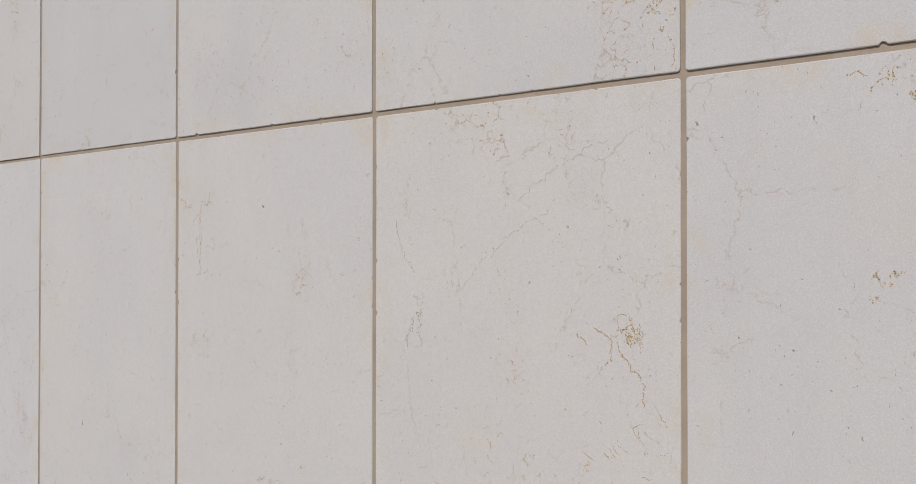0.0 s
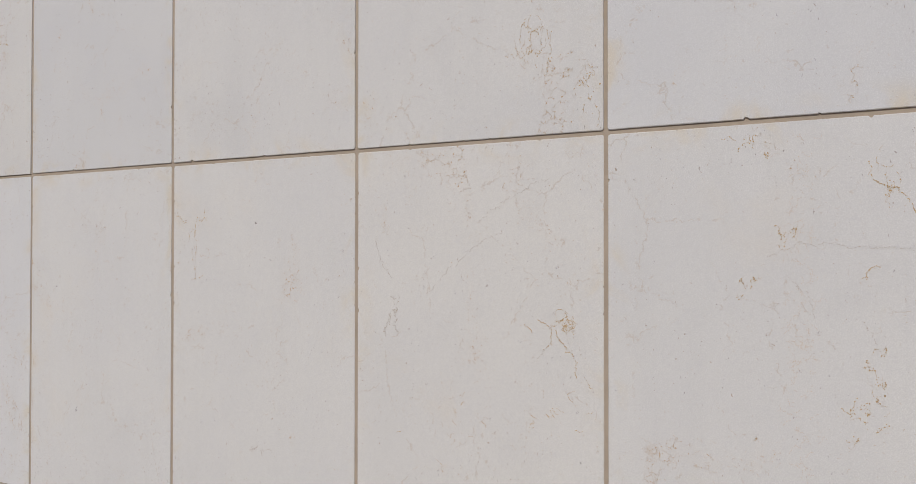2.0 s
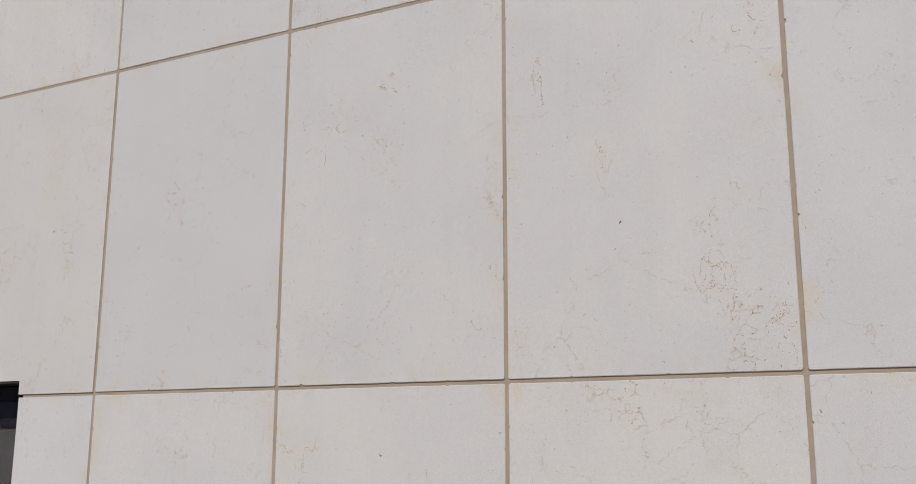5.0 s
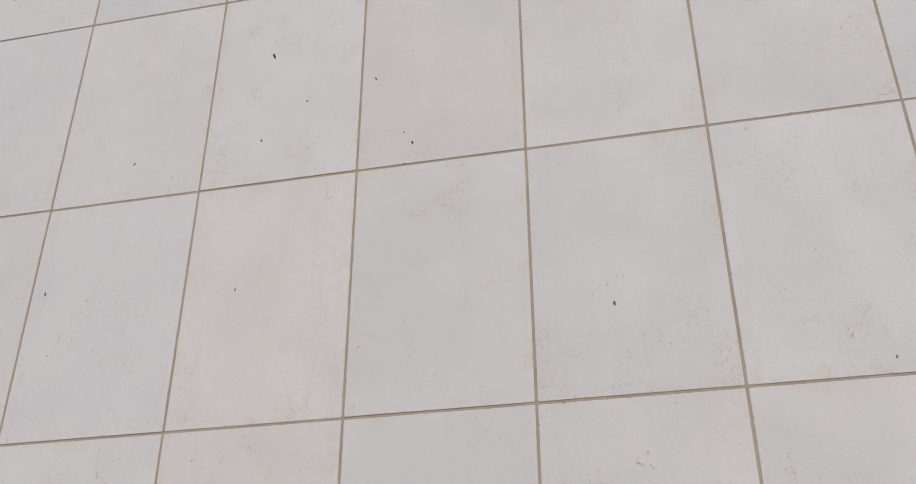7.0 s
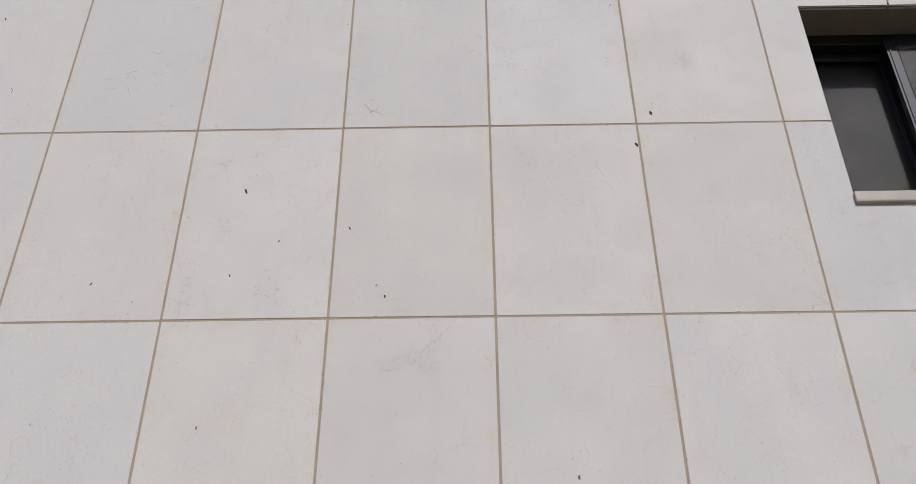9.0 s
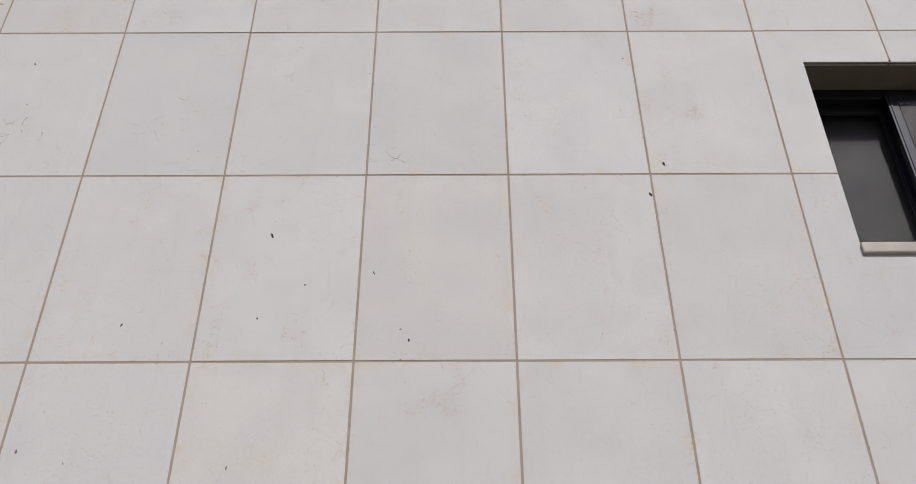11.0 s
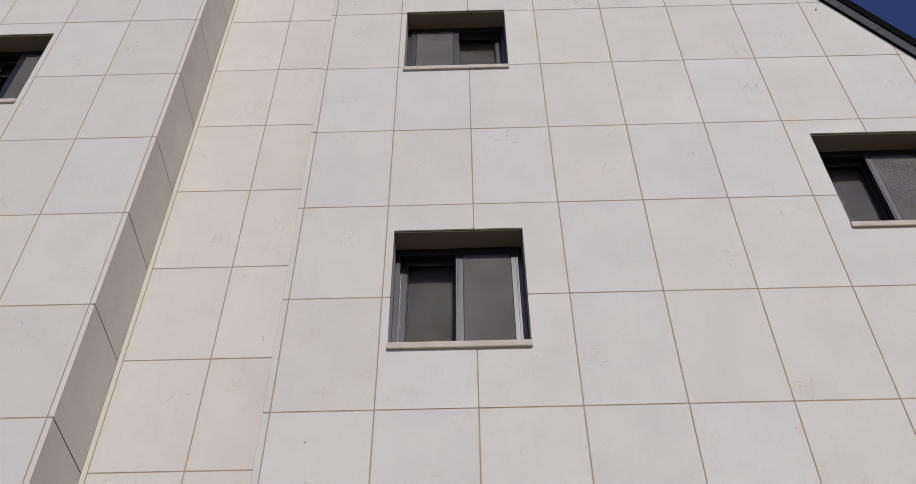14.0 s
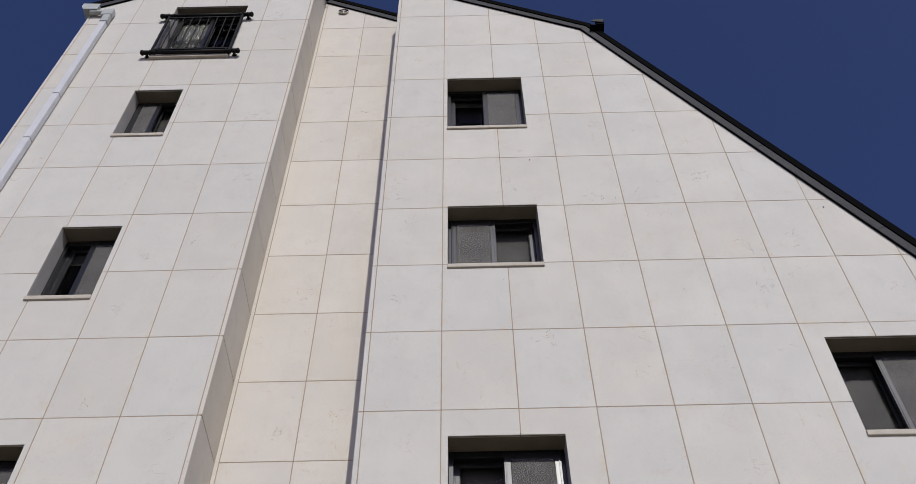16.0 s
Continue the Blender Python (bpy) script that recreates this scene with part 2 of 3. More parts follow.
STONE = limestone("honed limestone", (1.0, 1.0, 1.0))
# warmer, lighter copy of STONE: the recess's bounce light is in its colour
BOUNCE_STONE = limestone("limestone with bounce light", (1.058, 1.022, 0.992))
MORTAR = plain("sandy joint mortar", (0.378, 0.308, 0.222), (0.315, 0.256, 0.184), 9, 0.9, spec=0.2, bump=0.5, dist=0.003, shift=0)
SILL = plain("cast stone sill", (0.51, 0.465, 0.385), (0.43, 0.39, 0.325), 7, 0.7, spec=0.3, bump=0.3)
REVEAL = plain("cut stone lining", (0.50, 0.475, 0.44), (0.43, 0.41, 0.38), 5, 0.75, spec=0.3, bump=0.3)
ALU = coated_metal()
# head lining browner and darker than the jambs, its shade put into the colour
SOFFIT = plain("soffit brown with head shade", (0.200, 0.172, 0.122), (0.168, 0.144, 0.102), 4, 0.7, spec=0.3, bump=0.2)
RUBBER = plain("black gasket", (0.012, 0.012, 0.012), (0.018, 0.018, 0.018), 20, 0.6)
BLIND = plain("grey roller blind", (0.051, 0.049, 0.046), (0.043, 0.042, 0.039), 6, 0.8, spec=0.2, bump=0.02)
# the dark of the unlit rooms, put into the colour of their shells
ROOM = plain("near-black room shade", (0.022, 0.021, 0.020), (0.018, 0.017, 0.016), 3, 0.9, spec=0.1)
IRON = plain("black painted iron", (0.005, 0.005, 0.005), (0.010, 0.010, 0.010), 15, 0.6, spec=0.15, bump=0.3)
FASCIA = plain("grey mineral fascia", (0.028, 0.029, 0.032), (0.040, 0.041, 0.044), 8, 0.75, spec=0.3, bump=0.4, speck=(0.075, 0.077, 0.080))
SLATE = plain("black roof metal", (0.003, 0.003, 0.003), (0.005, 0.005, 0.005), 6, 0.9, spec=0.03, bump=0.2)
WHITE = plain("white coated steel", (0.62, 0.63, 0.64), (0.56, 0.57, 0.58), 4, 0.42, bump=0.05)
# duller copy of WHITE, with the shade on gutter and elbow in its colour
SHADED_WHITE = plain("shaded white gutter steel", (0.43, 0.45, 0.43), (0.38, 0.40, 0.385), 4, 0.5, bump=0.05)
PAVING = plain("worn paving", (0.335, 0.300, 0.248), (0.270, 0.242, 0.200), 1.5, 0.9, spec=0.2, bump=0.4, dist=0.004, shift=0)
RENDER_COAT = plain("pale render coat", (0.55, 0.52, 0.48), (0.50, 0.47, 0.43), 2.0, 0.9, spec=0.2, shift=0)
# curtain linen toned down to a dark grey
LINEN = plain("dark grey curtain linen", (0.075, 0.075, 0.070), (0.060, 0.060, 0.056), 9, 0.9, spec=0.1, bump=0.1)
GLASS = pane_glass()
SCREEN = screen_cloth()


# ---- mesh helpers ----
def mesh_of(bm, name, mat, smooth=False):
    me = bpy.data.meshes.new(name)
    bmesh.ops.recalc_face_normals(bm, faces=bm.faces)
    bm.to_mesh(me)
    bm.free()
    me.materials.append(mat)
    if smooth:
        for p in me.polygons:
            p.use_smooth = True
    return me


def part(name, bm, mat, parent=None, label="", smooth=False):
    ob = new(name, mesh_of(bm, name, mat, smooth))
    ob.parent = parent
    return tagged(ob, label)


def box(x0, x1, y0, y1, z0, z1, bevel=0.0, bm=None, seg=1):
    keep = bm or bmesh.new()
    one = bmesh.new() if bevel else keep
    bmesh.ops.create_cube(one, size=1, matrix=Matrix.LocRotScale(((x0 + x1) / 2, (y0 + y1) / 2, (z0 + z1) / 2), None, (x1 - x0, y1 - y0, z1 - z0)))
    if bevel:
        bmesh.ops.bevel(one, geom=list(one.edges), offset=bevel, segments=seg, affect="EDGES", profile=0.6)
        me = bpy.data.meshes.new("tmp")
        one.to_mesh(me)
        one.free()
        keep.from_mesh(me)
        bpy.data.meshes.remove(me)
    return keep


def rod(a, b, radius, n=10, bm=None, r2=None):
    bm = bm or bmesh.new()
    a, b = Vector(a), Vector(b)
    m = Matrix.Translation((a + b) / 2) @ (b - a).to_track_quat("Z", "Y").to_matrix().to_4x4()
    bmesh.ops.create_cone(bm, cap_ends=True, segments=n, radius1=radius, radius2=radius if r2 is None else r2, depth=(b - a).length, matrix=m)
    return bm


def ball(p, r, bm, sq=(1, 1, 1)):
    bmesh.ops.create_uvsphere(bm, u_segments=12, v_segments=8, radius=r, matrix=Matrix.LocRotScale(p, None, sq))
    return bm


def cut_sheet(xs0, xs1, z0, z1, holes, planes):
    """A flat sheet in x and z (y = 0) less the holes, trimmed by half planes (point, normal away from the kept side)."""
    xs = sorted({xs0, xs1, *[v for h in holes for v in h[:2] if xs0 < v < xs1]})
    zs = sorted({z0, z1, *[v for h in holes for v in h[2:] if z0 < v < z1]})
    bm = bmesh.new()
    for a, b in zip(xs, xs[1:]):
        for c, d in zip(zs, zs[1:]):
            mx, mz = (a + b) / 2, (c + d) / 2
            if any(h[0] < mx < h[1] and h[2] < mz < h[3] for h in holes):
                continue
            bm.faces.new([bm.verts.new(p) for p in ((a, 0, c), (b, 0, c), (b, 0, d), (a, 0, d))])
    bmesh.ops.remove_doubles(bm, verts=bm.verts, dist=1e-5)
    for co, no in planes:
        bmesh.ops.bisect_plane(bm, geom=[*bm.verts, *bm.edges, *bm.faces], plane_co=co, plane_no=no, clear_outer=True)
    if bm.faces:
        bmesh.ops.dissolve_limit(bm, angle_limit=0.01, verts=bm.verts, edges=bm.edges)
    return bm


def thicken(bm, depth):
    r = bmesh.ops.extrude_face_region(bm, geom=list(bm.faces))
    bmesh.ops.translate(bm, verts=[v for v in r["geom"] if isinstance(v, bmesh.types.BMVert)], vec=(0, depth, 0))
    return bm


# ---- plan of the house ----
W, H = 0.600, 0.9036                # pitch of the stone slabs
Z0 = 1.800                          # height of the joint near the eye
JOINT = 0.0085
TOP_ROW = 17
RX0, RX1 = -3.605, 3.0              # front of the stair block, from its corner joint to the far corner
WING0, WING1 = -7.885, -4.885       # front of the wing, joint to joint
NOOK = 0.560                        # the recess between them
EDGE = 0.036                        # corner slab thickness
LOW = (-1.227, 13.906, -1.957)        # steep lower roof: a point and slope
UP = (-1.227, 13.906, -0.648)       # upper roof
RIDGE_X = -5.35


def low_z(x):
    return LOW[1] + LOW[2] * (x - LOW[0])


def up_z(x):
    return UP[1] + UP[2] * (x - UP[0])


BEND_X = UP[0]
RIDGE_Z = up_z(RIDGE_X)
ROOF_CUT = 0.06                     # the wall runs this far up behind the fascia
right_planes = [((LOW[0], 0, LOW[1] + 0.2), (-LOW[2], 0, 1)), ((UP[0], 0, UP[1] + ROOF_CUT), (-UP[2], 0, 1))]
wing_planes = [((UP[0], 0, UP[1] + ROOF_CUT + 0.1), (-UP[2], 0, 1)), ((RIDGE_X, 0, RIDGE_Z + ROOF_CUT + 0.1), (UP[2], 0, 1))]

# openings: x0, x1, sill top, head, screen in the second half, how far the blind is up
OPEN = {
    "window_1": (-2.948, -2.066, 5.914, 6.958, 1, 0.0),
    "window_2": (-2.952, -2.068, 9.016, 9.958, 0, 0.15),
    "window_3": (-2.958, -2.069, 11.488, 12.648, 1, 0.85),
    "window_4": (0.170, 1.055, 6.919, 7.954, 1, 0.0),
    "window_5": (0.195, 1.080, 4.132, 5.198, 1, 0.0),
    "window_6": (-2.950, -2.090, 0.890, 1.842, 1, 0.9),
    "window_7": (-6.723, -6.133, 8.686, 9.746, 1, 0.8),
    "window_8": (-6.720, -6.140, 11.494, 12.530, 0, 0.3),
    "window_9": (-6.748, -5.750, 13.393, 14.960, 0, 0.9),
    "window_10": (-6.723, -6.133, 5.912, 6.960, 1, 0.5),
}
SILL_H = 0.050
holes = [(o[0], o[1], o[2] - SILL_H - 0.001, o[3]) for o in OPEN.values()]
LINING = 0.016
core_holes = [(a - LINING, b + LINING, c, d + LINING) for a, b, c, d in holes]

# ---- ground and house core ----
bm = bmesh.new()
bmesh.ops.create_grid(bm, x_segments=8, y_segments=8, size=400)
ground = part("ground", bm, PAVING, label="worn grey-brown paving in front of the house")
tagged(ground, category="ground", kind="structure")


def wall_core(name, x0, x1, y, planes, label):
    bm = cut_sheet(x0, x1, 0.0, 18.0, core_holes, planes)
    bmesh.ops.translate(bm, verts=bm.verts, vec=(0, y + 0.0020, 0))
    thicken(bm, 0.30)
    ob = part(name, bm, MORTAR)
    return tagged(ob, label, "wall", kind="structure")


wall_right = wall_core("wall_front_right", RX0 - EDGE + 0.028, RX1 + 0.03, 0.0, right_planes, "pale limestone slab facade with sandy mortar joints under the roof slope")
wall_wing = wall_core("wall_front_left", WING0 - EDGE + 0.028, WING1 + EDGE - 0.028, 0.0, wing_planes, "pale limestone slab facade of the projecting wing")
wall_nook = wall_core("wall_recess", WING1 - 0.2, RX0 + 0.3, NOOK, wing_planes[:1], "limestone slab wall set back between the two blocks, bounce light in its tint")
wall_side = part("wall_wing_side", box(WING1 - 0.25, WING1 + EDGE - 0.030, 0.31, NOOK + 0.004, 0, up_z(WING1) + 0.1), MORTAR)
tagged(wall_side, "limestone slab return wall of the projecting wing", "wall", kind="structure")
wall_return = part("wall_block_side", box(RX0 - EDGE + 0.028, RX0 + 0.25, 0.31, NOOK + 0.004, 0, up_z(RX0) + 0.1), MORTAR)
tagged(wall_return, "limestone slab return wall of the stair block", "wall", kind="structure")

DEEP = 9.0
for name, b in (("wall_east", (RX1 - 0.25, RX1 + 0.02, 0.31, DEEP, 0, low_z(RX1) + 0.1)), ("wall_west", (WING0 - EDGE, WING0 + 0.2, 0.31, DEEP, 0, 14.75)),):
    tagged(part(name, box(*b), RENDER_COAT), "pale rendered outer wall of the house", "wall", kind="structure")
bm = cut_sheet(WING0, RX1, 0, 18, [], [((LOW[0], 0, LOW[1]), (-LOW[2], 0, 1)), *wing_planes])
bmesh.ops.translate(bm, verts=bm.verts, vec=(0, DEEP, 0))
tagged(part("wall_back", thicken(bm, 0.3), RENDER_COAT), "pale rendered rear wall of the house", "wall", kind="structure")

# unseen wall, added to hold back blue low-sky light on the house
tagged(part("wall_opposite", box(-45, 45, -20.4, -20.0, 0, 4.2), RENDER_COAT), "unseen plain wall added to cut low sky light", "wall", kind="structure")

# ---- roof ----
roof = tagged(new("roof"), "black metal gambrel roof with grey mineral verge boards", "roof", kind="structure")


def slope_board(name, xa, xb, zf, y0, y1, t0, t1, mat, label="", mitre=(1.0, 1.0)):
    """A board that follows a roof line from xa to xb, from t0 to t1 metres square to the slope. mitre: slopes of the end cuts."""
    za, zb = zf(xa), zf(xb)
    d = Vector((xb - xa, 0, zb - za)).normalized()
    n = Vector((-d.z, 0, d.x))
    if n.z < 0:
        n = -n
    ea, eb = d * mitre[0], d * mitre[1]
    bm = bmesh.new()
    A, B = Vector((xa, 0, za)), Vector((xb, 0, zb))
    pts = [A + (n + ea) * t0, B + (n + eb) * t0, B + (n + eb) * t1, A + (n + ea) * t1]
    f = [bm.verts.new((p.x, y0, p.z)) for p in pts]
    bm.faces.new(f)
    thicken(bm, y1 - y0)
    return part(name, bm, mat, roof, label)


def left_z(x):
    return RIDGE_Z + UP[2] * (RIDGE_X - x)


def verge(xa, xb, zf, y, joints, cut=(0.0, 0.0)):
    xs = [xa + (xb - xa) * i / joints for i in range(joints + 1)]
    for i, (a, b) in enumerate(zip(xs, xs[1:])):
        m = (cut[0] if i == 0 else 0.0, cut[1] if i == joints - 1 else 0.0)
        slope_board("verge_board", a + 0.0012, b - 0.0012, zf, y - 0.022, y - 0.003, 0.020, 0.118, FASCIA, "grey speckled verge board", m)
    # drip edge in black, which also paints the shadow line below the board
    slope_board("drip_edge", xa, xb, zf, y - 0.024, y - 0.002, 0.012, 0.0195, SLATE, "black drip edge with its shadow line in the colour", cut)
    slope_board("verge_cap", xa, xb, zf, y - 0.034, y + 0.2, 0.119, 0.200, SLATE, "black metal verge cap", cut)


MITRE = math.tan((math.atan(-LOW[2]) - math.atan(-UP[2])) / 2)
PEAK = math.tan(math.atan(-UP[2]))
verge(BEND_X, 3.4, low_z, 0.0, 6, (-MITRE, 0.0))
verge(RX0 - EDGE - 0.02, BEND_X, up_z, 0.0, 2, (0.0, MITRE))
verge(WING1 + EDGE + 0.004, RX0 - EDGE - 0.004, up_z, NOOK, 1)
verge(RIDGE_X, WING1 + EDGE + 0.002, up_z, 0.0, 1, (-PEAK, 0.0))
verge(-7.96, RIDGE_X, left_z, 0.0, 3, (0.0, PEAK))
slope_board("roof_slope", BEND_X, 3.5, low_z, 0.20, DEEP + 0.4, 0.06, 0.21, SLATE, mitre=(0.0, 0.0))
slope_board("roof_slope", RX0, BEND_X, up_z, 0.20, DEEP + 0.4, 0.06, 0.21, SLATE, mitre=(0.0, 0.0))
slope_board("roof_slope", WING1, RX0, up_z, NOOK + 0.2, DEEP + 0.4, 0.06, 0.21, SLATE, mitre=(0.0, 0.0))
slope_board("roof_slope", RIDGE_X, WING1, up_z, 0.20, DEEP + 0.4, 0.06, 0.21, SLATE, mitre=(0.0, 0.0))
slope_board("roof_slope", -7.98, RIDGE_X, left_z, 0.20, DEEP + 0.4, 0.06, 0.21, SLATE, mitre=(0.0, 0.0))
# break gutter where the two slopes meet: an open channel seen end on
gx, gz = BEND_X + 0.15, low_z(BEND_X) - 0.055
bm = box(gx - 0.02, gx + 0.16, -0.10, DEEP, gz, gz + 0.012)
box(gx + 0.15, gx + 0.163, -0.10, DEEP, gz, gz + 0.118, bm=bm)
box(gx + 0.05, gx + 0.163, -0.112, -0.10, gz, gz + 0.075, bm=bm)
box(gx + 0.125, gx + 0.163, -0.11, DEEP, gz + 0.108, gz + 0.120, bm=bm)
part("break_gutter", bm, SLATE, roof, "black metal gutter at the roof break")
bm = bmesh.new()
bm.faces.new([bm.verts.new((gx + u, -0.128, gz + v)) for u, v in ((-0.01, 0.062), (0.150, 0.030), (0.150, 0.050), (0.163, 0.052), (0.150, 0.075), (0.163, 0.085), (0.158, 0.118), (0.03, 0.100))])
part("gutter_end", thicken(bm, 0.010), FASCIA, roof, "grey folded gutter end")


# ---- windows ----
def ring(x0, x1, y0, y1, z0, z1, t, bm=None, bottom=None, top=None):
    bm = bm or bmesh.new()
    b, u = bottom or t, top or t
    box(x0, x0 + t, y0, y1, z0, z1, 0.002, bm)
    box(x1 - t, x1, y0, y1, z0, z1, 0.002, bm)
    box(x0 + t, x1 - t, y0, y1, z0, z0 + b, 0.002, bm)
    box(x0 + t, x1 - t, y0, y1, z1 - u, z1, 0.002, bm)
    return bm


def sash(win, x0, x1, y, z0, z1, t=0.052):
    s = part("sash", ring(x0, x1, y, y + 0.032, z0, z1, t), ALU, win)
    bm = ring(x0 + t - 0.001, x1 - t + 0.001, y + 0.006, y + 0.026, z0 + t - 0.001, z1 - t + 0.001, 0.007)
    part("gasket", bm, RUBBER, s)
    # shallow grooves of the extruded stile
    for gx in (x0 + 0.016, x1 - 0.016):
        part("stile_rib", box(gx - 0.004, gx + 0.004, y - 0.004, y, z0 + 0.01, z1 - 0.01, 0.001), ALU, s)
    g = part("pane", box(x0 + t - 0.003, x1 - t + 0.003, y + 0.013, y + 0.019, z0 + t - 0.003, z1 - t + 0.003), GLASS, s)
    g.visible_shadow = False
    return s


def window(name, x0, x1, z0, z1, screen_right, sill_out, blind, lining=None, screened=True):
    win = new(name)
    tagged(win, "dark grey aluminium sliding window in a deep stone reveal, closed", "window", kind="structure")
    D, R = 0.178, LINING
    lining = lining or REVEAL
    part("reveal_head", box(x0 - R, x1 + R, 0.0245, D + 0.06, z1, z1 + R), lining if lining is RUBBER else SOFFIT, win)
    part("reveal_jamb", box(x0 - R, x0, 0.0245, D + 0.06, z0 - SILL_H, z1), lining, win)
    part("reveal_jamb", box(x1, x1 + R, 0.0245, D + 0.06, z0 - SILL_H, z1), lining, win)
    # thin strip whose brown gives the shadow gap along the head
    part("drip_strip", box(x0 + 0.001, x1 - 0.001, 0.004, 0.012, z1 - 0.005, z1 - 0.0006), SOFFIT, win, "thin brown strip for the shadow gap at the head")
    # sill with a rounded nose and a drip groove
    bm = box(x0 - 0.004, x1 + 0.004, -sill_out, -0.0005, z0 - SILL_H + 0.003, z0 + 0.003, 0.007, seg=2)
    box(x0 + 0.001, x1 - 0.001, -0.002, D + 0.02, z0 - SILL_H - 0.0005, z0 - 0.001, bm=bm)
    box(x0 + 0.01, x1 - 0.01, -sill_out + 0.012, -sill_out + 0.020, z0 - SILL_H + 0.001, z0 - SILL_H + 0.004, bm=bm)
    part("window_sill", bm, SILL, win, "rounded cast stone sill")
    a, b, c, d = x0 + 0.002, x1 - 0.002, z0, z1 - 0.001
    fr = part("window_frame", ring(a, b, D, D + 0.11, c, d, 0.036, top=0.062), ALU, win, "anthracite aluminium frame")
    part("track", box(a + 0.036, b - 0.036, D + 0.046, D + 0.052, c + 0.036, c + 0.052), ALU, fr)
    part("head_track", box(a + 0.036, b - 0.036, D + 0.046, D + 0.052, d - 0.062, d - 0.05), ALU, fr)
    mid, e, f = (a + b) / 2, c + 0.030, d - 0.045
    near, far = D - 0.018, D + 0.058
    if screen_right:
        s1 = (a + 0.030, mid + 0.028, far)
        s2 = (mid - 0.024, b - 0.030, near)
    else:
        s1 = (a + 0.030, mid + 0.024, near)
        s2 = (mid - 0.028, b - 0.030, far)
    sash(win, s1[0], s1[1], s1[2], e, f)
    sash(win, s2[0], s2[1], s2[2], e, f)
    s = s2 if screen_right else s1
    if screened:
        part("insect_screen", box(s[0] + 0.055, s[1] - 0.055, s[2] + 0.002, s[2] + 0.004, e + 0.05, f - 0.05), SCREEN, win, "dusty grey insect screen")
    # blind behind the glass, and an added room shell with its dark in the colour
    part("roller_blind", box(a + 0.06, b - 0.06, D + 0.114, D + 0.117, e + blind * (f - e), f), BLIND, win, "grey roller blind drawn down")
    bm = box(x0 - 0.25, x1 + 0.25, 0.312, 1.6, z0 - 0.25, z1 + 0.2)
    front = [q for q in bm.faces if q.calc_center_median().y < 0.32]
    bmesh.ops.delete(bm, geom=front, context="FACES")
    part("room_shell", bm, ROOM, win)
    return win


def curtain(win, x0, x1, y, z0, z1):
    """Folded cloth behind one pane."""
    bm = bmesh.new()
    n = 40
    cols = []
    for i in range(n + 1):
        f = i / n
        d = y + 0.006 * math.sin(f * 34) + 0.003 * math.sin(f * 71 + 1)
        cols.append((bm.verts.new((x0 + (x1 - x0) * f, d, z0)), bm.verts.new((x0 + (x1 - x0) * f, d, z1))))
    for p, q in zip(cols, cols[1:]):
        bm.faces.new((p[0], q[0], q[1], p[1]))
    thicken(bm, 0.002)
    part("curtain", bm, LINEN, win, "dark grey drawn curtain behind the pane", True)


for name, (x0, x1, z0, z1, side, up) in OPEN.items():
    win = window(name, x0, x1, z0, z1, side, 0.040 if name == "window_9" else 0.019, up, lining=RUBBER if z1 < 3 else None, screened=name != "window_9")
    if name == "window_9":
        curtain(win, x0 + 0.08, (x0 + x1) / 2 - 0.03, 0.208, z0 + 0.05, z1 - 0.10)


# ---- iron grille before the top window of the wing ----
def grille(x0, x1, z0, z1, y):
    g = tagged(new("window_grille"), "black wrought iron window grille with knobbed rail ends", "grille")
    for z in (z0, z1):
        bm = rod((x0 + 0.06, y, z), (x1 - 0.06, y, z), 0.024, 12)
        for s, x in ((1, x0), (-1, x1)):
            rod((x + s * 0.02, y, z), (x + s * 0.075, y, z), 0.030, 12, bm)
            ball((x, y, z), 0.038, bm, (0.8, 1, 1))
            ball((x + s * 0.095, y, z), 0.038, bm, (0.45, 1, 1))
            ball((x + s * 0.15, y, z), 0.034, bm, (0.45, 1, 1))
        part("rail", bm, IRON, g, smooth=True)
        for x in (x0 + 0.05, x1 - 0.05):
            bm = rod((x, y, z), (x, 0.0, z), 0.018, 8)
            rod((x, -0.008, z), (x, 0.0, z), 0.034, 12, bm)
            part("wall_bracket", bm, IRON, g)
    a, b = x0 + 0.125, x1 - 0.135
    for z in (z0 + 0.075, z1 - 0.075):
        part("flat_bar", box(a - 0.03, b + 0.03, y - 0.012, y + 0.012, z - 0.014, z + 0.014, 0.003), IRON, g)
    for x in (a - 0.02, b + 0.02):
        part("side_bar", box(x - 0.014, x + 0.014, y - 0.014, y + 0.014, z0, z1, 0.003), IRON, g)
    n = 8
    for i in range(n):
        x = a + (b - a) * (i + 0.7) / (n + 0.4)
        bm = rod((x, y, z0 + 0.06), (x, y, z1 - 0.06), 0.0092, 8)
        for z in (z0 + 0.10, z1 - 0.10):
            ball((x, y, z), 0.022, bm)
        part("bar", bm, IRON, g)
    return g


grille(-6.84, -5.625, 13.410, 14.512, -0.066)

# ---- gutter and downpipe at the wing's eave ----
pipe = tagged(new("downpipe"), "white square steel downpipe clipped to the limestone wing", "downpipe")
PX0, PX1, PY0, PY1 = -7.646, -7.562, -0.090, -0.012
breaks = [0.05, 2.6, 4.9, 7.2, 9.3, 11.35, 12.36, 14.36]
